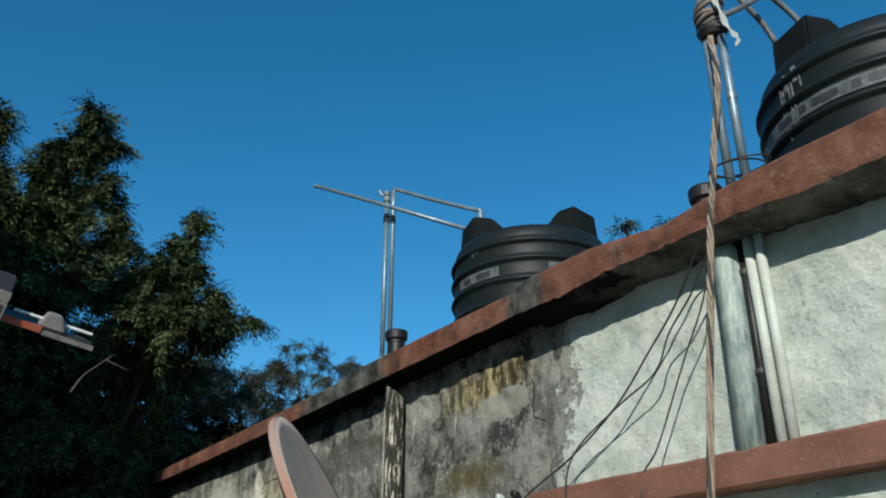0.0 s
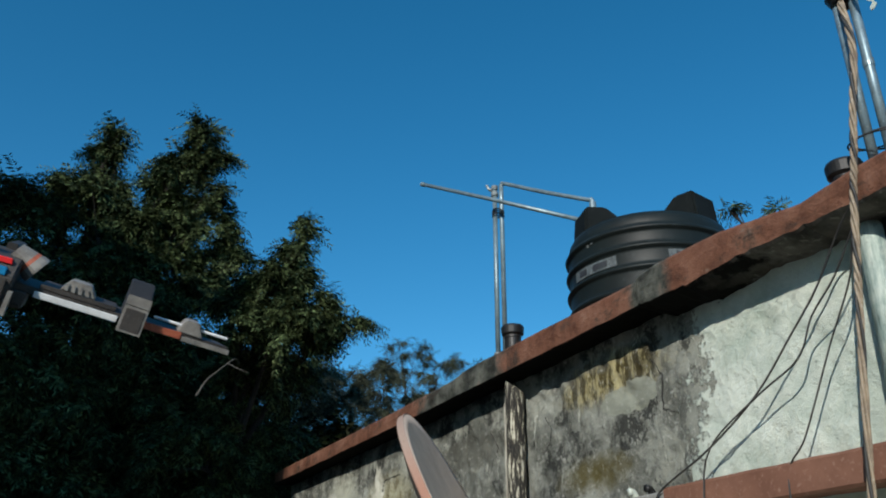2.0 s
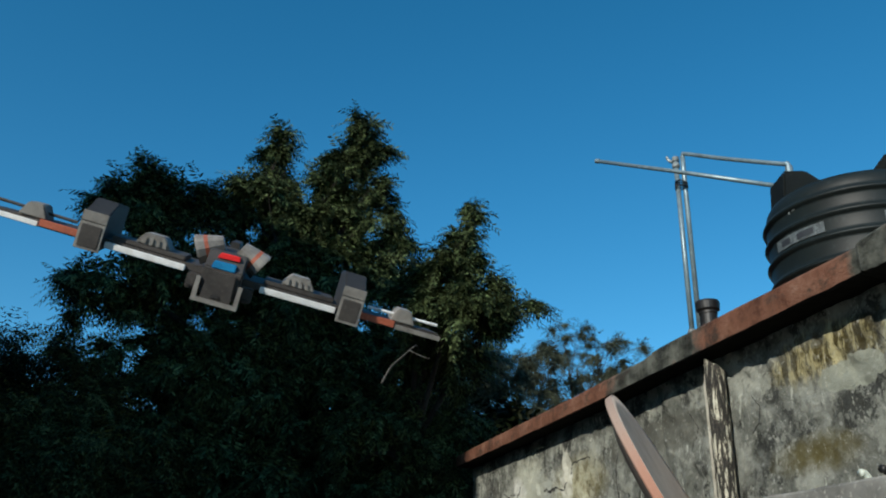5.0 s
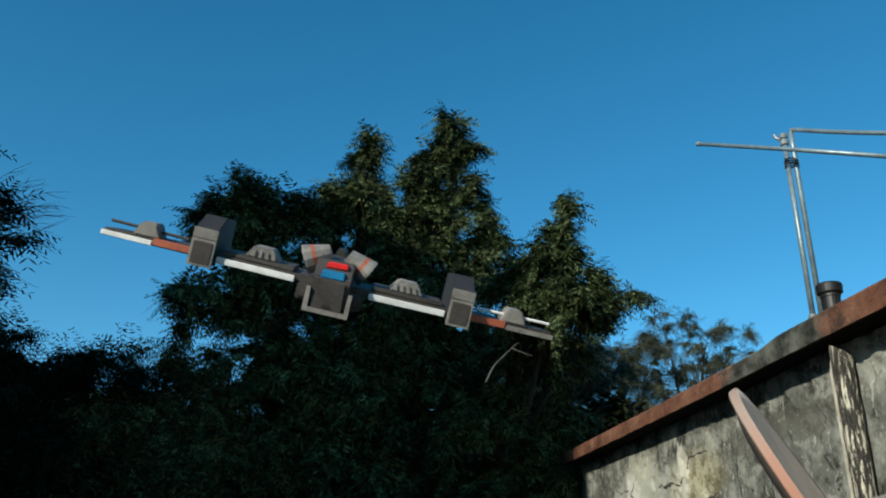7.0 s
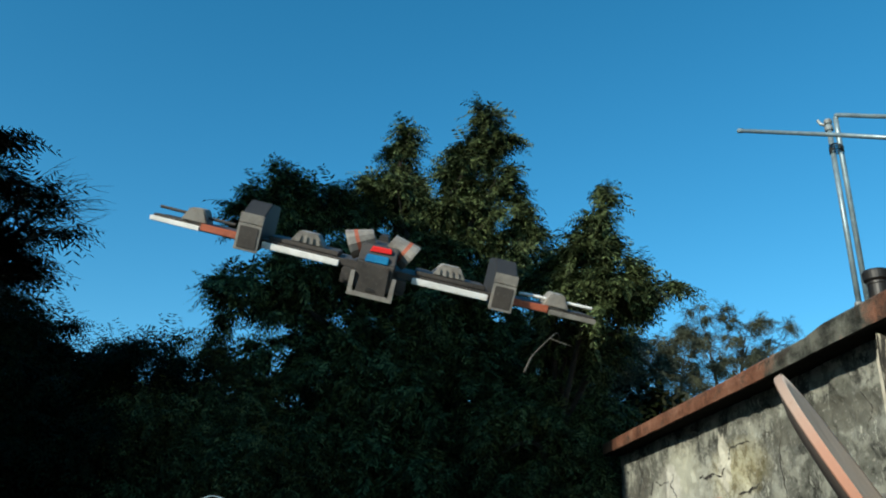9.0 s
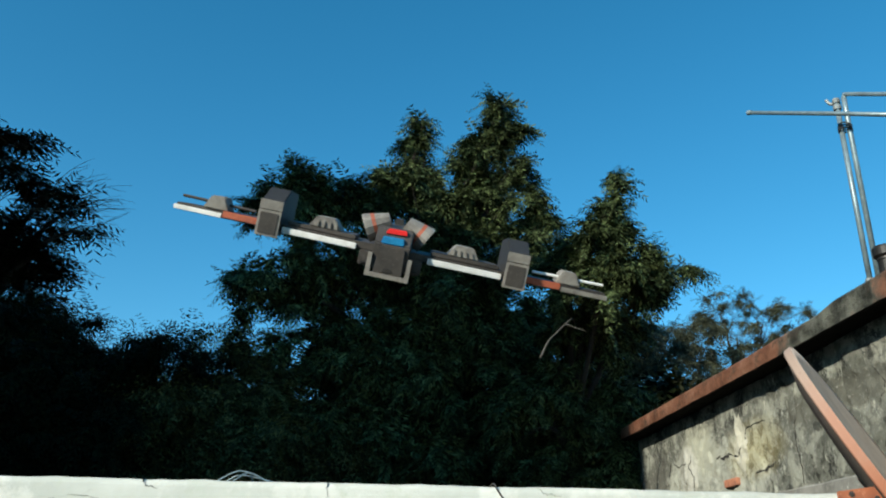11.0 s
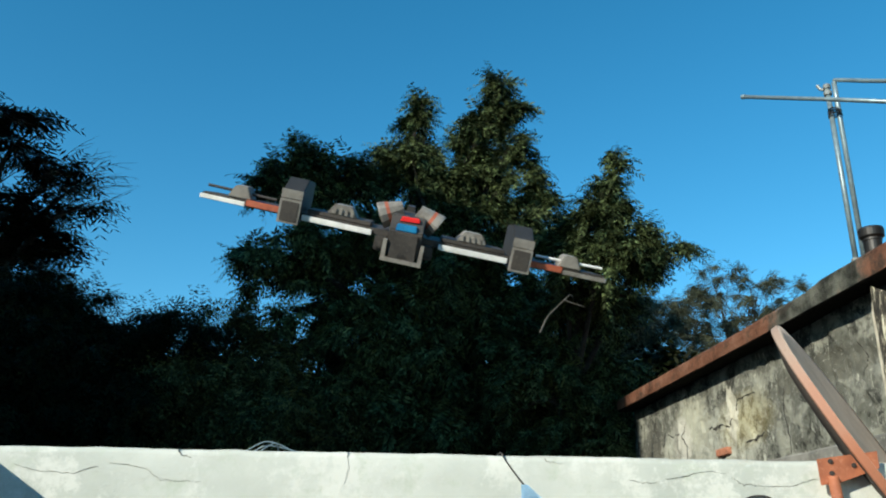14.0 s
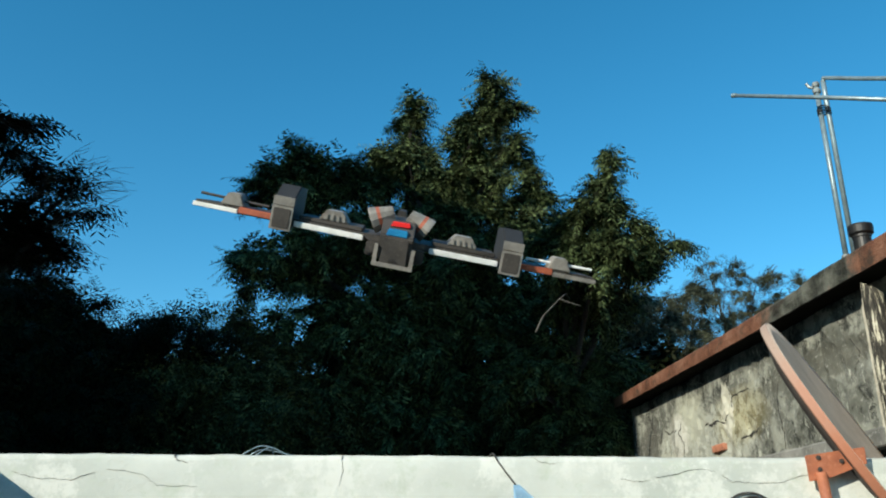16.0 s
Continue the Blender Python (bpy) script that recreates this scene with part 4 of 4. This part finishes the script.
# ---- trees ----
def leaf_mesh(name, sprays, pairs, leaf, droop, rng, material, parent, spray_len=(0.22, 0.36), kind="", slim=0.115, flat=1.0):
    """Many compound leaves: sprays is an array of places and outward ways; every leaflet is a small folded blade."""
    p, d = sprays
    n = len(p)
    d = d + rng.normal(0, 0.12, d.shape)
    d[:, 2] = d[:, 2] * flat - droop
    d /= np.linalg.norm(d, axis=1, keepdims=True)
    side = np.cross(d, rng.normal(0, 0.5 * flat, d.shape) + (0, 0, 1.0))
    side /= np.linalg.norm(side, axis=1, keepdims=True)
    up = np.cross(side, d)
    ln = rng.uniform(*spray_len, n)[:, None]
    quads = []
    for k in range(pairs):
        f = (k + 0.6) / pairs
        base = p + d * ln * f - np.array((0, 0, 1.0)) * ln * 0.25 * f * f
        for s in (-1, 1):
            way = side * s * 0.75 + d * 0.55 - np.array((0, 0, 1.0)) * rng.uniform(0.1, 0.1 + 0.7 * flat, n)[:, None]
            way /= np.linalg.norm(way, axis=1, keepdims=True)
            size = leaf * (1.0 - 0.45 * f) * rng.uniform(0.75, 1.25, n)[:, None]
            wide = np.cross(way, up)
            wide /= np.linalg.norm(wide, axis=1, keepdims=True) + 1e-6
            wide = wide * size * slim
            quads.append(np.stack([base, base + way * size * 0.5 + wide, base + way * size, base + way * size * 0.5 - wide], 1))
    v = np.concatenate(quads).reshape(-1, 3)
    me = bpy.data.meshes.new(name)
    m = len(v) // 4
    me.vertices.add(len(v)), me.loops.add(len(v)), me.polygons.add(m)
    me.vertices.foreach_set("co", v.astype(np.float32).ravel())
    me.loops.foreach_set("vertex_index", np.arange(len(v), dtype=np.int32))
    me.polygons.foreach_set("loop_start", np.arange(0, len(v), 4, dtype=np.int32))
    me.polygons.foreach_set("loop_total", np.full(m, 4, dtype=np.int32))
    me.update(calc_edges=True)
    me.materials.append(material)
    ob = new(name, me)
    if parent:
        ob.parent = parent
    return tagged(ob, kind=kind) if kind else ob


def clump_points(clumps, per, rng):
    """Places and outward ways in uneven, ragged clumps: x, y, z, radius across, radius up."""
    ps, ds = [], []
    for x, y, z, r, h in clumps:
        n = int(per * r * r * 4 * (0.4 + h / r * 0.6))
        k = max(4, int(n / 24))
        c = rng.normal(0, 1, (k, 3))
        c[:, 2] = np.where(rng.random(k) < 0.35, np.abs(c[:, 2]), c[:, 2])
        c /= np.linalg.norm(c, axis=1, keepdims=True)
        c *= rng.uniform(0.12, 1.0, (k, 1)) ** 0.5
        which = rng.integers(0, k, n)
        q = c[which] + rng.normal(0, 0.03, (n, 3))
        # every branch tip carries a rosette of leaves that spread outwards
        ds.append(rng.normal(0, 0.62, (n, 3)) * (1, 1, 0.75) + c[which] * (0.55, 0.55, 0.35))
        ps.append(np.array((x, y, z)) + q * (r, r, h))
    p, d = np.concatenate(ps), np.concatenate(ds)
    return p, d / (np.linalg.norm(d, axis=1, keepdims=True) + 1e-6)


def tree(name, base, fork, trunk_r, clumps, per, seed, label, material, pairs=7, leaf=0.155, droop=0.6, spray_len=(0.34, 0.56), bare=(), slim=0.115, flat=1.0):
    rng = np.random.default_rng(seed)
    t = thing(name, label, "tree", at=pose(0, 0, 0))
    b, f = Vector(base), Vector(fork)
    bm = tube(bmesh.new(), bend([b, b.lerp(f, 0.35) + Vector((0.08, 0.05, 0)), b.lerp(f, 0.7) - Vector((0.07, 0, 0)), f], 5), [trunk_r * (1.25 - 0.65 * i / 15) for i in range(16)], 12)
    part("trunk", bm, M_BARK, t, smooth=True)
    for x, y, z, r, h in clumps:
        e = Vector((x, y, z - 0.1 * h))
        start = b.lerp(f, 0.55 + 0.45 * min(1, max(0, (z - b.z) / max(0.1, f.z * 1.6 - b.z))))
        mid = start.lerp(e, 0.55) + Vector((rng.uniform(-0.2, 0.2), rng.uniform(-0.2, 0.2), 0.15 * (e - start).length))
        pts = bend([start, mid, e], 6)
        part("limb", tube(bmesh.new(), pts, [trunk_r * 0.34 * (1 - 0.88 * i / 12) + 0.006 for i in range(13)], 7), M_BARK, t, smooth=True)
        for k in range(7):
            o = pts[int(rng.integers(5, 12))]
            w = Vector(rng.normal(0, 1, 3)).normalized()
            q = Vector((x, y, z)) + Vector((w.x * r, w.y * r, w.z * h)) * 0.85
            part("twig", tube(bmesh.new(), bend([o, o.lerp(q, 0.5) + Vector((0, 0, 0.06)), q], 3), [0.013, 0.012, 0.010, 0.008, 0.007, 0.005, 0.003], 5), M_BARK, t)
    for pts, r0 in bare:
        pp = bend(pts, 5)
        part("bare_branch", tube(bmesh.new(), pp, [r0 * (1 - 0.75 * i / (len(pp) - 1)) for i in range(len(pp))], 6), M_TWIG, t, "bare grey leafless branch", smooth=True)
    leaf_mesh("crown", clump_points(clumps, per, rng), pairs, leaf, droop, rng, material, t, spray_len, kind="stuff", slim=slim, flat=flat)
    return t


tree("neem_tree", (0.2, 12.9, 0), (0.1, 12.9, 4.2), 0.22,
     [(-2.05, 12.8, 7.1, 0.66, 0.46), (-2.35, 12.8, 6.75, 0.45, 0.38), (-1.7, 12.8, 6.85, 0.5, 0.42), (-1.4, 12.9, 7.1, 0.45, 0.42), (-0.9, 13.0, 6.9, 0.55, 0.5), (1.95, 12.9, 7.05, 0.32, 0.32), (1.85, 12.8, 6.4, 0.5, 0.5), (0.45, 13.0, 6.3, 0.8, 0.6), (-0.2, 12.9, 7.2, 0.6, 0.5), (1.0, 13.1, 7.4, 0.5, 0.45), (-2.2, 12.4, 5.40, 0.62, 0.42), (-1.55, 12.7, 5.75, 0.6, 0.5), (0.02, 13.8, 9.03, 0.24, 0.28), (0.0, 13.7, 8.5, 0.32, 0.34), (-0.1, 13.6, 7.75, 0.60, 0.42),
      (1.46, 13.2, 9.08, 0.34, 0.30), (1.55, 13.2, 8.75, 0.34, 0.30), (1.30, 13.2, 8.45, 0.40, 0.36), (1.05, 13.2, 8.0, 0.5, 0.38), (1.6, 13.0, 7.85, 0.3, 0.3), (0.5, 13.3, 7.05, 0.82, 0.6), (1.45, 12.9, 7.25, 0.42, 0.45), (-0.85, 12.9, 5.9, 0.9, 0.7), (0.3, 12.5, 5.5, 1.1, 0.9),
      (1.15, 12.7, 5.9, 0.75, 0.65), (-0.5, 12.5, 4.3, 1.0, 0.8), (0.8, 12.3, 4.0, 1.0, 0.8), (-1.5, 12.7, 4.55, 0.7, 0.6), (1.5, 12.3, 3.2, 0.9, 0.8), (-1.0, 12.4, 3.1, 0.9, 0.8), (0.3, 12.3, 2.6, 1.1, 0.7), (1.25, 13.0, 5.0, 0.9, 0.7), (2.0, 13.0, 4.7, 0.7, 0.6), (2.7, 13.0, 4.1, 0.7, 0.6), (2.2, 12.9, 3.2, 0.9, 0.8)],
     330, 11, "tall neem tree with ragged drooping dark green foliage", M_LEAF, pairs=8, leaf=0.15, spray_len=(0.26, 0.46))
tree("neem_tree", (1.9, 11.9, 0), (2.05, 11.5, 3.5), 0.13,
     [(2.33, 9.95, 6.10, 0.15, 0.26), (2.29, 10.0, 5.74, 0.28, 0.25), (2.15, 10.1, 5.4, 0.44, 0.3), (2.4, 10.0, 5.0, 0.42, 0.32), (2.1, 10.1, 4.8, 0.5, 0.35), (3.0, 10.15, 5.05, 0.36, 0.26), (1.75, 10.4, 5.05, 0.42, 0.4), (2.72, 11.66, 4.67, 0.45, 0.40),
      (2.14, 11.29, 4.51, 0.65, 0.60), (1.64, 11.37, 3.37, 0.7, 0.7), (2.14, 11.71, 3.65, 0.60, 0.60), (1.98, 11.71, 2.58, 0.75, 0.70), (2.83, 12.46, 3.12, 0.60, 0.80), (2.35, 11.82, 2.79, 0.50, 0.60), (2.51, 11.82, 3.65, 0.50, 0.50)],
     520, 23, "smaller neem tree close to the house corner", M_LEAF, pairs=8, leaf=0.12, spray_len=(0.20, 0.36),
     bare=(([(1.12, 9.17, 3.60), (1.20, 9.15, 3.77), (1.30, 9.12, 3.88), (1.40, 9.10, 3.98), (1.48, 9.15, 4.05), (1.6, 9.5, 4.1)], 0.011), ([(1.39, 9.10, 3.97), (1.48, 9.08, 3.93), (1.608, 9.046, 3.882)], 0.008)))
rngb = random.Random(7)
bare_twigs = []
for i in range(46):
    o = Vector((-5.95 + rngb.uniform(-0.4, 0.4), 14.3 + rngb.uniform(-0.3, 0.3), 7.3 + rngb.uniform(-0.6, 0.5)))
    w = Vector((rngb.uniform(0.3, 1.0), rngb.uniform(-0.3, 0.3), rngb.uniform(-0.15, 0.75))).normalized() * rngb.uniform(0.3, 0.8)
    side = Vector((rngb.uniform(-0.25, 0.25), 0, rngb.uniform(-0.2, 0.25))) * w.length
    bare_twigs.append(([o, o + w * 0.5 + Vector((0, 0, 0.05)), o + w], 0.0065))
    bare_twigs.append(([o + w * 0.45 + Vector((0, 0, 0.045)), o + w * 0.65 + side * 0.5, o + w * 0.8 + side], 0.005))
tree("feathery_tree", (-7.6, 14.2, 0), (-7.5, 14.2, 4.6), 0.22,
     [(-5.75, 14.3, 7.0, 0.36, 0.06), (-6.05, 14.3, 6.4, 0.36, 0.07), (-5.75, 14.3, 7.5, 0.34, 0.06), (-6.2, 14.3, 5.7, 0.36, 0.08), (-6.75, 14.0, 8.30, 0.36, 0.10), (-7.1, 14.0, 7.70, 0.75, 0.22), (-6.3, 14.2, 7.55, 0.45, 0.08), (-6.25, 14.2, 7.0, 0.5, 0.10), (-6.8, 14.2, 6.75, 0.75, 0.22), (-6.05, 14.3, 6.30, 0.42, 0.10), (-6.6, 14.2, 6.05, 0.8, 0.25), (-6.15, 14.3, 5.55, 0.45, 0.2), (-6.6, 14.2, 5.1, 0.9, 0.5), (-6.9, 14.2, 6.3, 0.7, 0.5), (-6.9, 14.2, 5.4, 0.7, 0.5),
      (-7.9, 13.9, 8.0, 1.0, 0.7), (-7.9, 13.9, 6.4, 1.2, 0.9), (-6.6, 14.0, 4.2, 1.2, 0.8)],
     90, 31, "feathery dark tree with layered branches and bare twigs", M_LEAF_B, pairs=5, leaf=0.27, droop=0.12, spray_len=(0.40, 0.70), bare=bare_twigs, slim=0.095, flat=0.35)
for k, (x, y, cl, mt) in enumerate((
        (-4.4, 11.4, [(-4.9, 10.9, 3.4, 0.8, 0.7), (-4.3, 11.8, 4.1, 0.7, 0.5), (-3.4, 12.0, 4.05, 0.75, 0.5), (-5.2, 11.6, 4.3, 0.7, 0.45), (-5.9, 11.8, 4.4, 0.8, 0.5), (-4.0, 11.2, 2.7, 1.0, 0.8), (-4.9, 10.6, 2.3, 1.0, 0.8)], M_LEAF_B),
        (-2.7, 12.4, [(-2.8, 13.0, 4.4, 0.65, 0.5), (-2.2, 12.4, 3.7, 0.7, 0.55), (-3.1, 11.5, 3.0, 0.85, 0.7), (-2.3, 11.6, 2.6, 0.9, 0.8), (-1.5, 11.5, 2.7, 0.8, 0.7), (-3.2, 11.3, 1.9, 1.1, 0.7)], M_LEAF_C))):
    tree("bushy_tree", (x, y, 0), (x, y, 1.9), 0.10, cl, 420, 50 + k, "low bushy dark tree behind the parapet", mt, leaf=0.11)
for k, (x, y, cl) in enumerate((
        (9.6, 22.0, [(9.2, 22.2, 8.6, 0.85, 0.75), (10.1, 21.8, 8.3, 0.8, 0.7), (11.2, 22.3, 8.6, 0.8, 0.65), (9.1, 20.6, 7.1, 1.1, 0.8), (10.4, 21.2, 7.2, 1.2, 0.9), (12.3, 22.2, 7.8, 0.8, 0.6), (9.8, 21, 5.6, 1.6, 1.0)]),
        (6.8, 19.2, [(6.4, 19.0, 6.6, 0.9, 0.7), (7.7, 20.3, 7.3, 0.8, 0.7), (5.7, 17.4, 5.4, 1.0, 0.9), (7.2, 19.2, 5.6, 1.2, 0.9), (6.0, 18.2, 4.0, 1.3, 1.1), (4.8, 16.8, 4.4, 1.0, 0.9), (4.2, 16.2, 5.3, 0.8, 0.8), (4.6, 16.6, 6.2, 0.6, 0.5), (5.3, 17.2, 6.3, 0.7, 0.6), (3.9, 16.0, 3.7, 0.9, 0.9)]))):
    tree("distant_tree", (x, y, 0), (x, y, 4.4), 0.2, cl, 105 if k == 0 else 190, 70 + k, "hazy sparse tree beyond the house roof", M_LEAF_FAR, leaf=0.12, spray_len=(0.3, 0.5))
tree("roof_top_tree", (10.3, 9.6, 0), (10.3, 9.6, 6.4), 0.14, [(9.95, 9.85, 8.20, 0.12, 0.15), (10.55, 9.40, 8.08, 0.14, 0.14), (10.2, 9.6, 7.4, 0.5, 0.3)], 240, 83, "tree crown peeping over the house roof", M_LEAF, spray_len=(0.22, 0.36))
# dim woods behind, dark by leaf colour, too far and dense to tell trunks apart
rng = np.random.default_rng(99)
wood = []
for i in range(150):
    x = -16 + 21 * rng.random()
    wood.append((x, 15.0 + 4 * rng.random(), 0.6 + 4.0 * rng.random(), 1.3, 0.95))
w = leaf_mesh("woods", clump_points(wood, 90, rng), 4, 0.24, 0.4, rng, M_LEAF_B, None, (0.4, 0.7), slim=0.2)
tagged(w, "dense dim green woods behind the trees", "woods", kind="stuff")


# ---- the hovering model craft ----
craft = thing("model_aircraft", "grey winged model spacecraft hovering before the trees", "model aircraft", at=pose(-0.625, 4.36, 2.785, 25, 9.5, 1) @ Matrix.Scale(0.571, 4))


def hull(name, outline, lo, hi, material, parent, axis=2, bevel=0.006, label="", flip=1):
    bm = prism(bmesh.new(), [(a * flip if axis != 0 else a, b) for a, b in outline], lo if axis else lo * flip, hi if axis else hi * flip, axis, bevel)
    return part(name, bm, material, parent, label)


# nose and body: x across, y away from the viewer, z up
hull("fuselage", [(-0.32, -0.16), (-0.32, 0.06), (-0.22, 0.19), (0.30, 0.22), (0.85, 0.14), (0.95, 0.0), (0.85, -0.10), (0.1, -0.17)], -0.15, 0.15, M_HULL, craft, 0, 0.012)
hull("nose_panel", [(-0.12, -0.19), (0.12, -0.19), (0.11, 0.04), (-0.10, 0.04)], -0.345, -0.30, M_HULL, craft, 1, 0.006)
hull("nose_frame", [(-0.18, -0.22), (0.18, -0.22), (0.18, -0.03), (0.145, -0.03), (0.145, -0.185), (-0.145, -0.185), (-0.145, -0.03), (-0.18, -0.03)], -0.35, -0.28, M_HULL_L, craft, 1, 0.003, "light grey channel frame under the nose")
hull("canopy", [(-0.10, 0.055), (0.09, 0.06), (0.085, 0.125), (-0.09, 0.12)], -0.322, -0.26, M_HULL_B, craft, 1, 0.008, "glossy blue canopy strip")
hull("red_panel", [(-0.075, 0.140), (0.10, 0.150), (0.09, 0.19), (-0.06, 0.185)], -0.27, -0.18, M_HULL_R, craft, 1, 0.004, "bright red panel")
hull("nose_slot", [(-0.045, -0.165), (0.04, -0.165), (0.02, -0.135), (-0.03, -0.135)], -0.352, -0.33, M_HULL_D, craft, 1, 0.002, "dark slot")
hull("tail_fin", [(-0.05, 0.2), (0.05, 0.2), (0.035, 0.27), (-0.035, 0.27)], 0.3, 0.9, M_HULL_D, craft, 1, 0.004)
for s in (-1, 1):
    wing = part("wing", prism(bmesh.new(), [(s * 0.15, -0.12), (s * 0.95, -0.06), (s * 1.85, 0.02), (s * 1.78, 0.22), (s * 0.95, 0.55), (s * 0.15, 0.6)], -0.035, 0.025, 2, 0.008), M_HULL, craft)
    part("leading_edge", prism(bmesh.new(), [(s * 0.30, -0.145), (s * 0.93, -0.10), (s * 0.93, -0.055), (s * 0.30, -0.10)], -0.045, 0.005, 2, 0.005), M_HULL_W, wing, "white painted leading edge")
    part("tip_edge", prism(bmesh.new(), [(s * 1.45, -0.05), (s * 1.86, -0.012), (s * 1.86, 0.03), (s * 1.45, -0.01)], -0.035, 0.004, 2, 0.004), M_HULL_W if s < 0 else M_HULL_L, wing, "pale wing-tip edge")
    part("stripe", prism(bmesh.new(), [(s * 1.14, -0.075), (s * 1.44, -0.05), (s * 1.44, 0.0), (s * 1.14, -0.02)], -0.025, 0.03, 2, 0.003), M_HULL_O, wing, "faded red stripe")
    part("deck", prism(bmesh.new(), [(s * 0.32, -0.09), (s * 0.90, -0.05), (s * 0.90, 0.35), (s * 0.32, 0.4)], 0.026, 0.065, 2, 0.008), M_HULL, wing)
    bm = prism(bmesh.new(), [(s * 0.45, 0.066), (s * 0.73, 0.066), (s * 0.67, 0.16), (s * 0.52, 0.16)], -0.03, 0.25, 1, 0.008)
    vent = part("engine_cover", bm, M_HULL_L, craft, "ribbed grey engine cover")
    for k in range(4):
        part("rib", prism(bmesh.new(), [(s * (0.485 + 0.055 * k), 0.07), (s * (0.515 + 0.055 * k), 0.07), (s * (0.51 + 0.05 * k), 0.125), (s * (0.495 + 0.05 * k), 0.125)], -0.045, -0.028, 1, 0.002), M_HULL_L, vent)
    cone = part("thruster_cone", lathe(bmesh.new(), [(0.03, 0.0), (0.12, 0.0), (0.12, 0.02), (0.07, 0.22), (0.02, 0.22)], 12), M_HULL_L, craft, "pale cone with a red stripe")
    cone.matrix_basis = pose(s * 0.26, 0.0, 0.14, 0, s * -62, 0)
    ring = part("stripe", lathe(bmesh.new(), [(0.09, 0.07), (0.108, 0.07), (0.092, 0.13), (0.08, 0.13)], 12), M_HULL_O, cone)
    side = part("side_pod", prism(bmesh.new(), [(s * 0.155, -0.16), (s * 0.26, -0.15), (s * 0.26, -0.03), (s * 0.155, -0.03)], -0.24, 0.1, 1, 0.01), M_HULL, craft)
    part("hook", prism(bmesh.new(), [(s * 0.17, -0.13), (s * 0.24, -0.13), (s * 0.24, -0.115), (s * 0.19, -0.115), (s * 0.19, -0.07), (s * 0.17, -0.07)], -0.255, -0.235, 1, 0.002), M_HULL_D, side)
    nac = part("nacelle", prism(bmesh.new(), [(-0.14, -0.09), (-0.14, 0.13), (-0.12, 0.20), (0.16, 0.31), (0.62, 0.29), (0.62, -0.02)], s * 0.95, s * 1.13, 0, 0.008), M_HULL_D, craft, "boxy dark engine nacelle")
    part("intake_frame", prism(bmesh.new(), [(s * 0.945, -0.095), (s * 1.135, -0.095), (s * 1.135, 0.12), (s * 0.945, 0.12)], -0.158, -0.136, 1, 0.003), M_HULL_L, nac, "light square intake frame")
    part("intake_grille", prism(bmesh.new(), [(s * 0.965, -0.075), (s * 1.115, -0.075), (s * 1.115, 0.10), (s * 0.965, 0.10)], -0.164, -0.15, 1, 0.003), M_HULL, nac, "dark square intake panel")
    bm = prism(bmesh.new(), [(s * 0.945, 0.125), (s * 1.135, 0.125), (s * 1.135, 0.205), (s * 0.945, 0.205)], -0.150, -0.128, 1, 0.003)
    part("brow_plate", bm, M_HULL_L, nac, "pale brow plate")
    pod = part("tip_pod", prism(bmesh.new(), [(s * 1.40, 0.026), (s * 1.62, 0.026), (s * 1.56, 0.14), (s * 1.45, 0.14)], -0.02, 0.22, 1, 0.01), M_HULL_L, craft, "pale wedge-shaped tip pod")
    part("gun_rod", tube(bmesh.new(), [(s * 1.2, 0.08, 0.075), (s * 1.82, 0.08, 0.085)], 0.013, 8), M_HULL_W if s > 0 else M_HULL, pod, "thin rod")
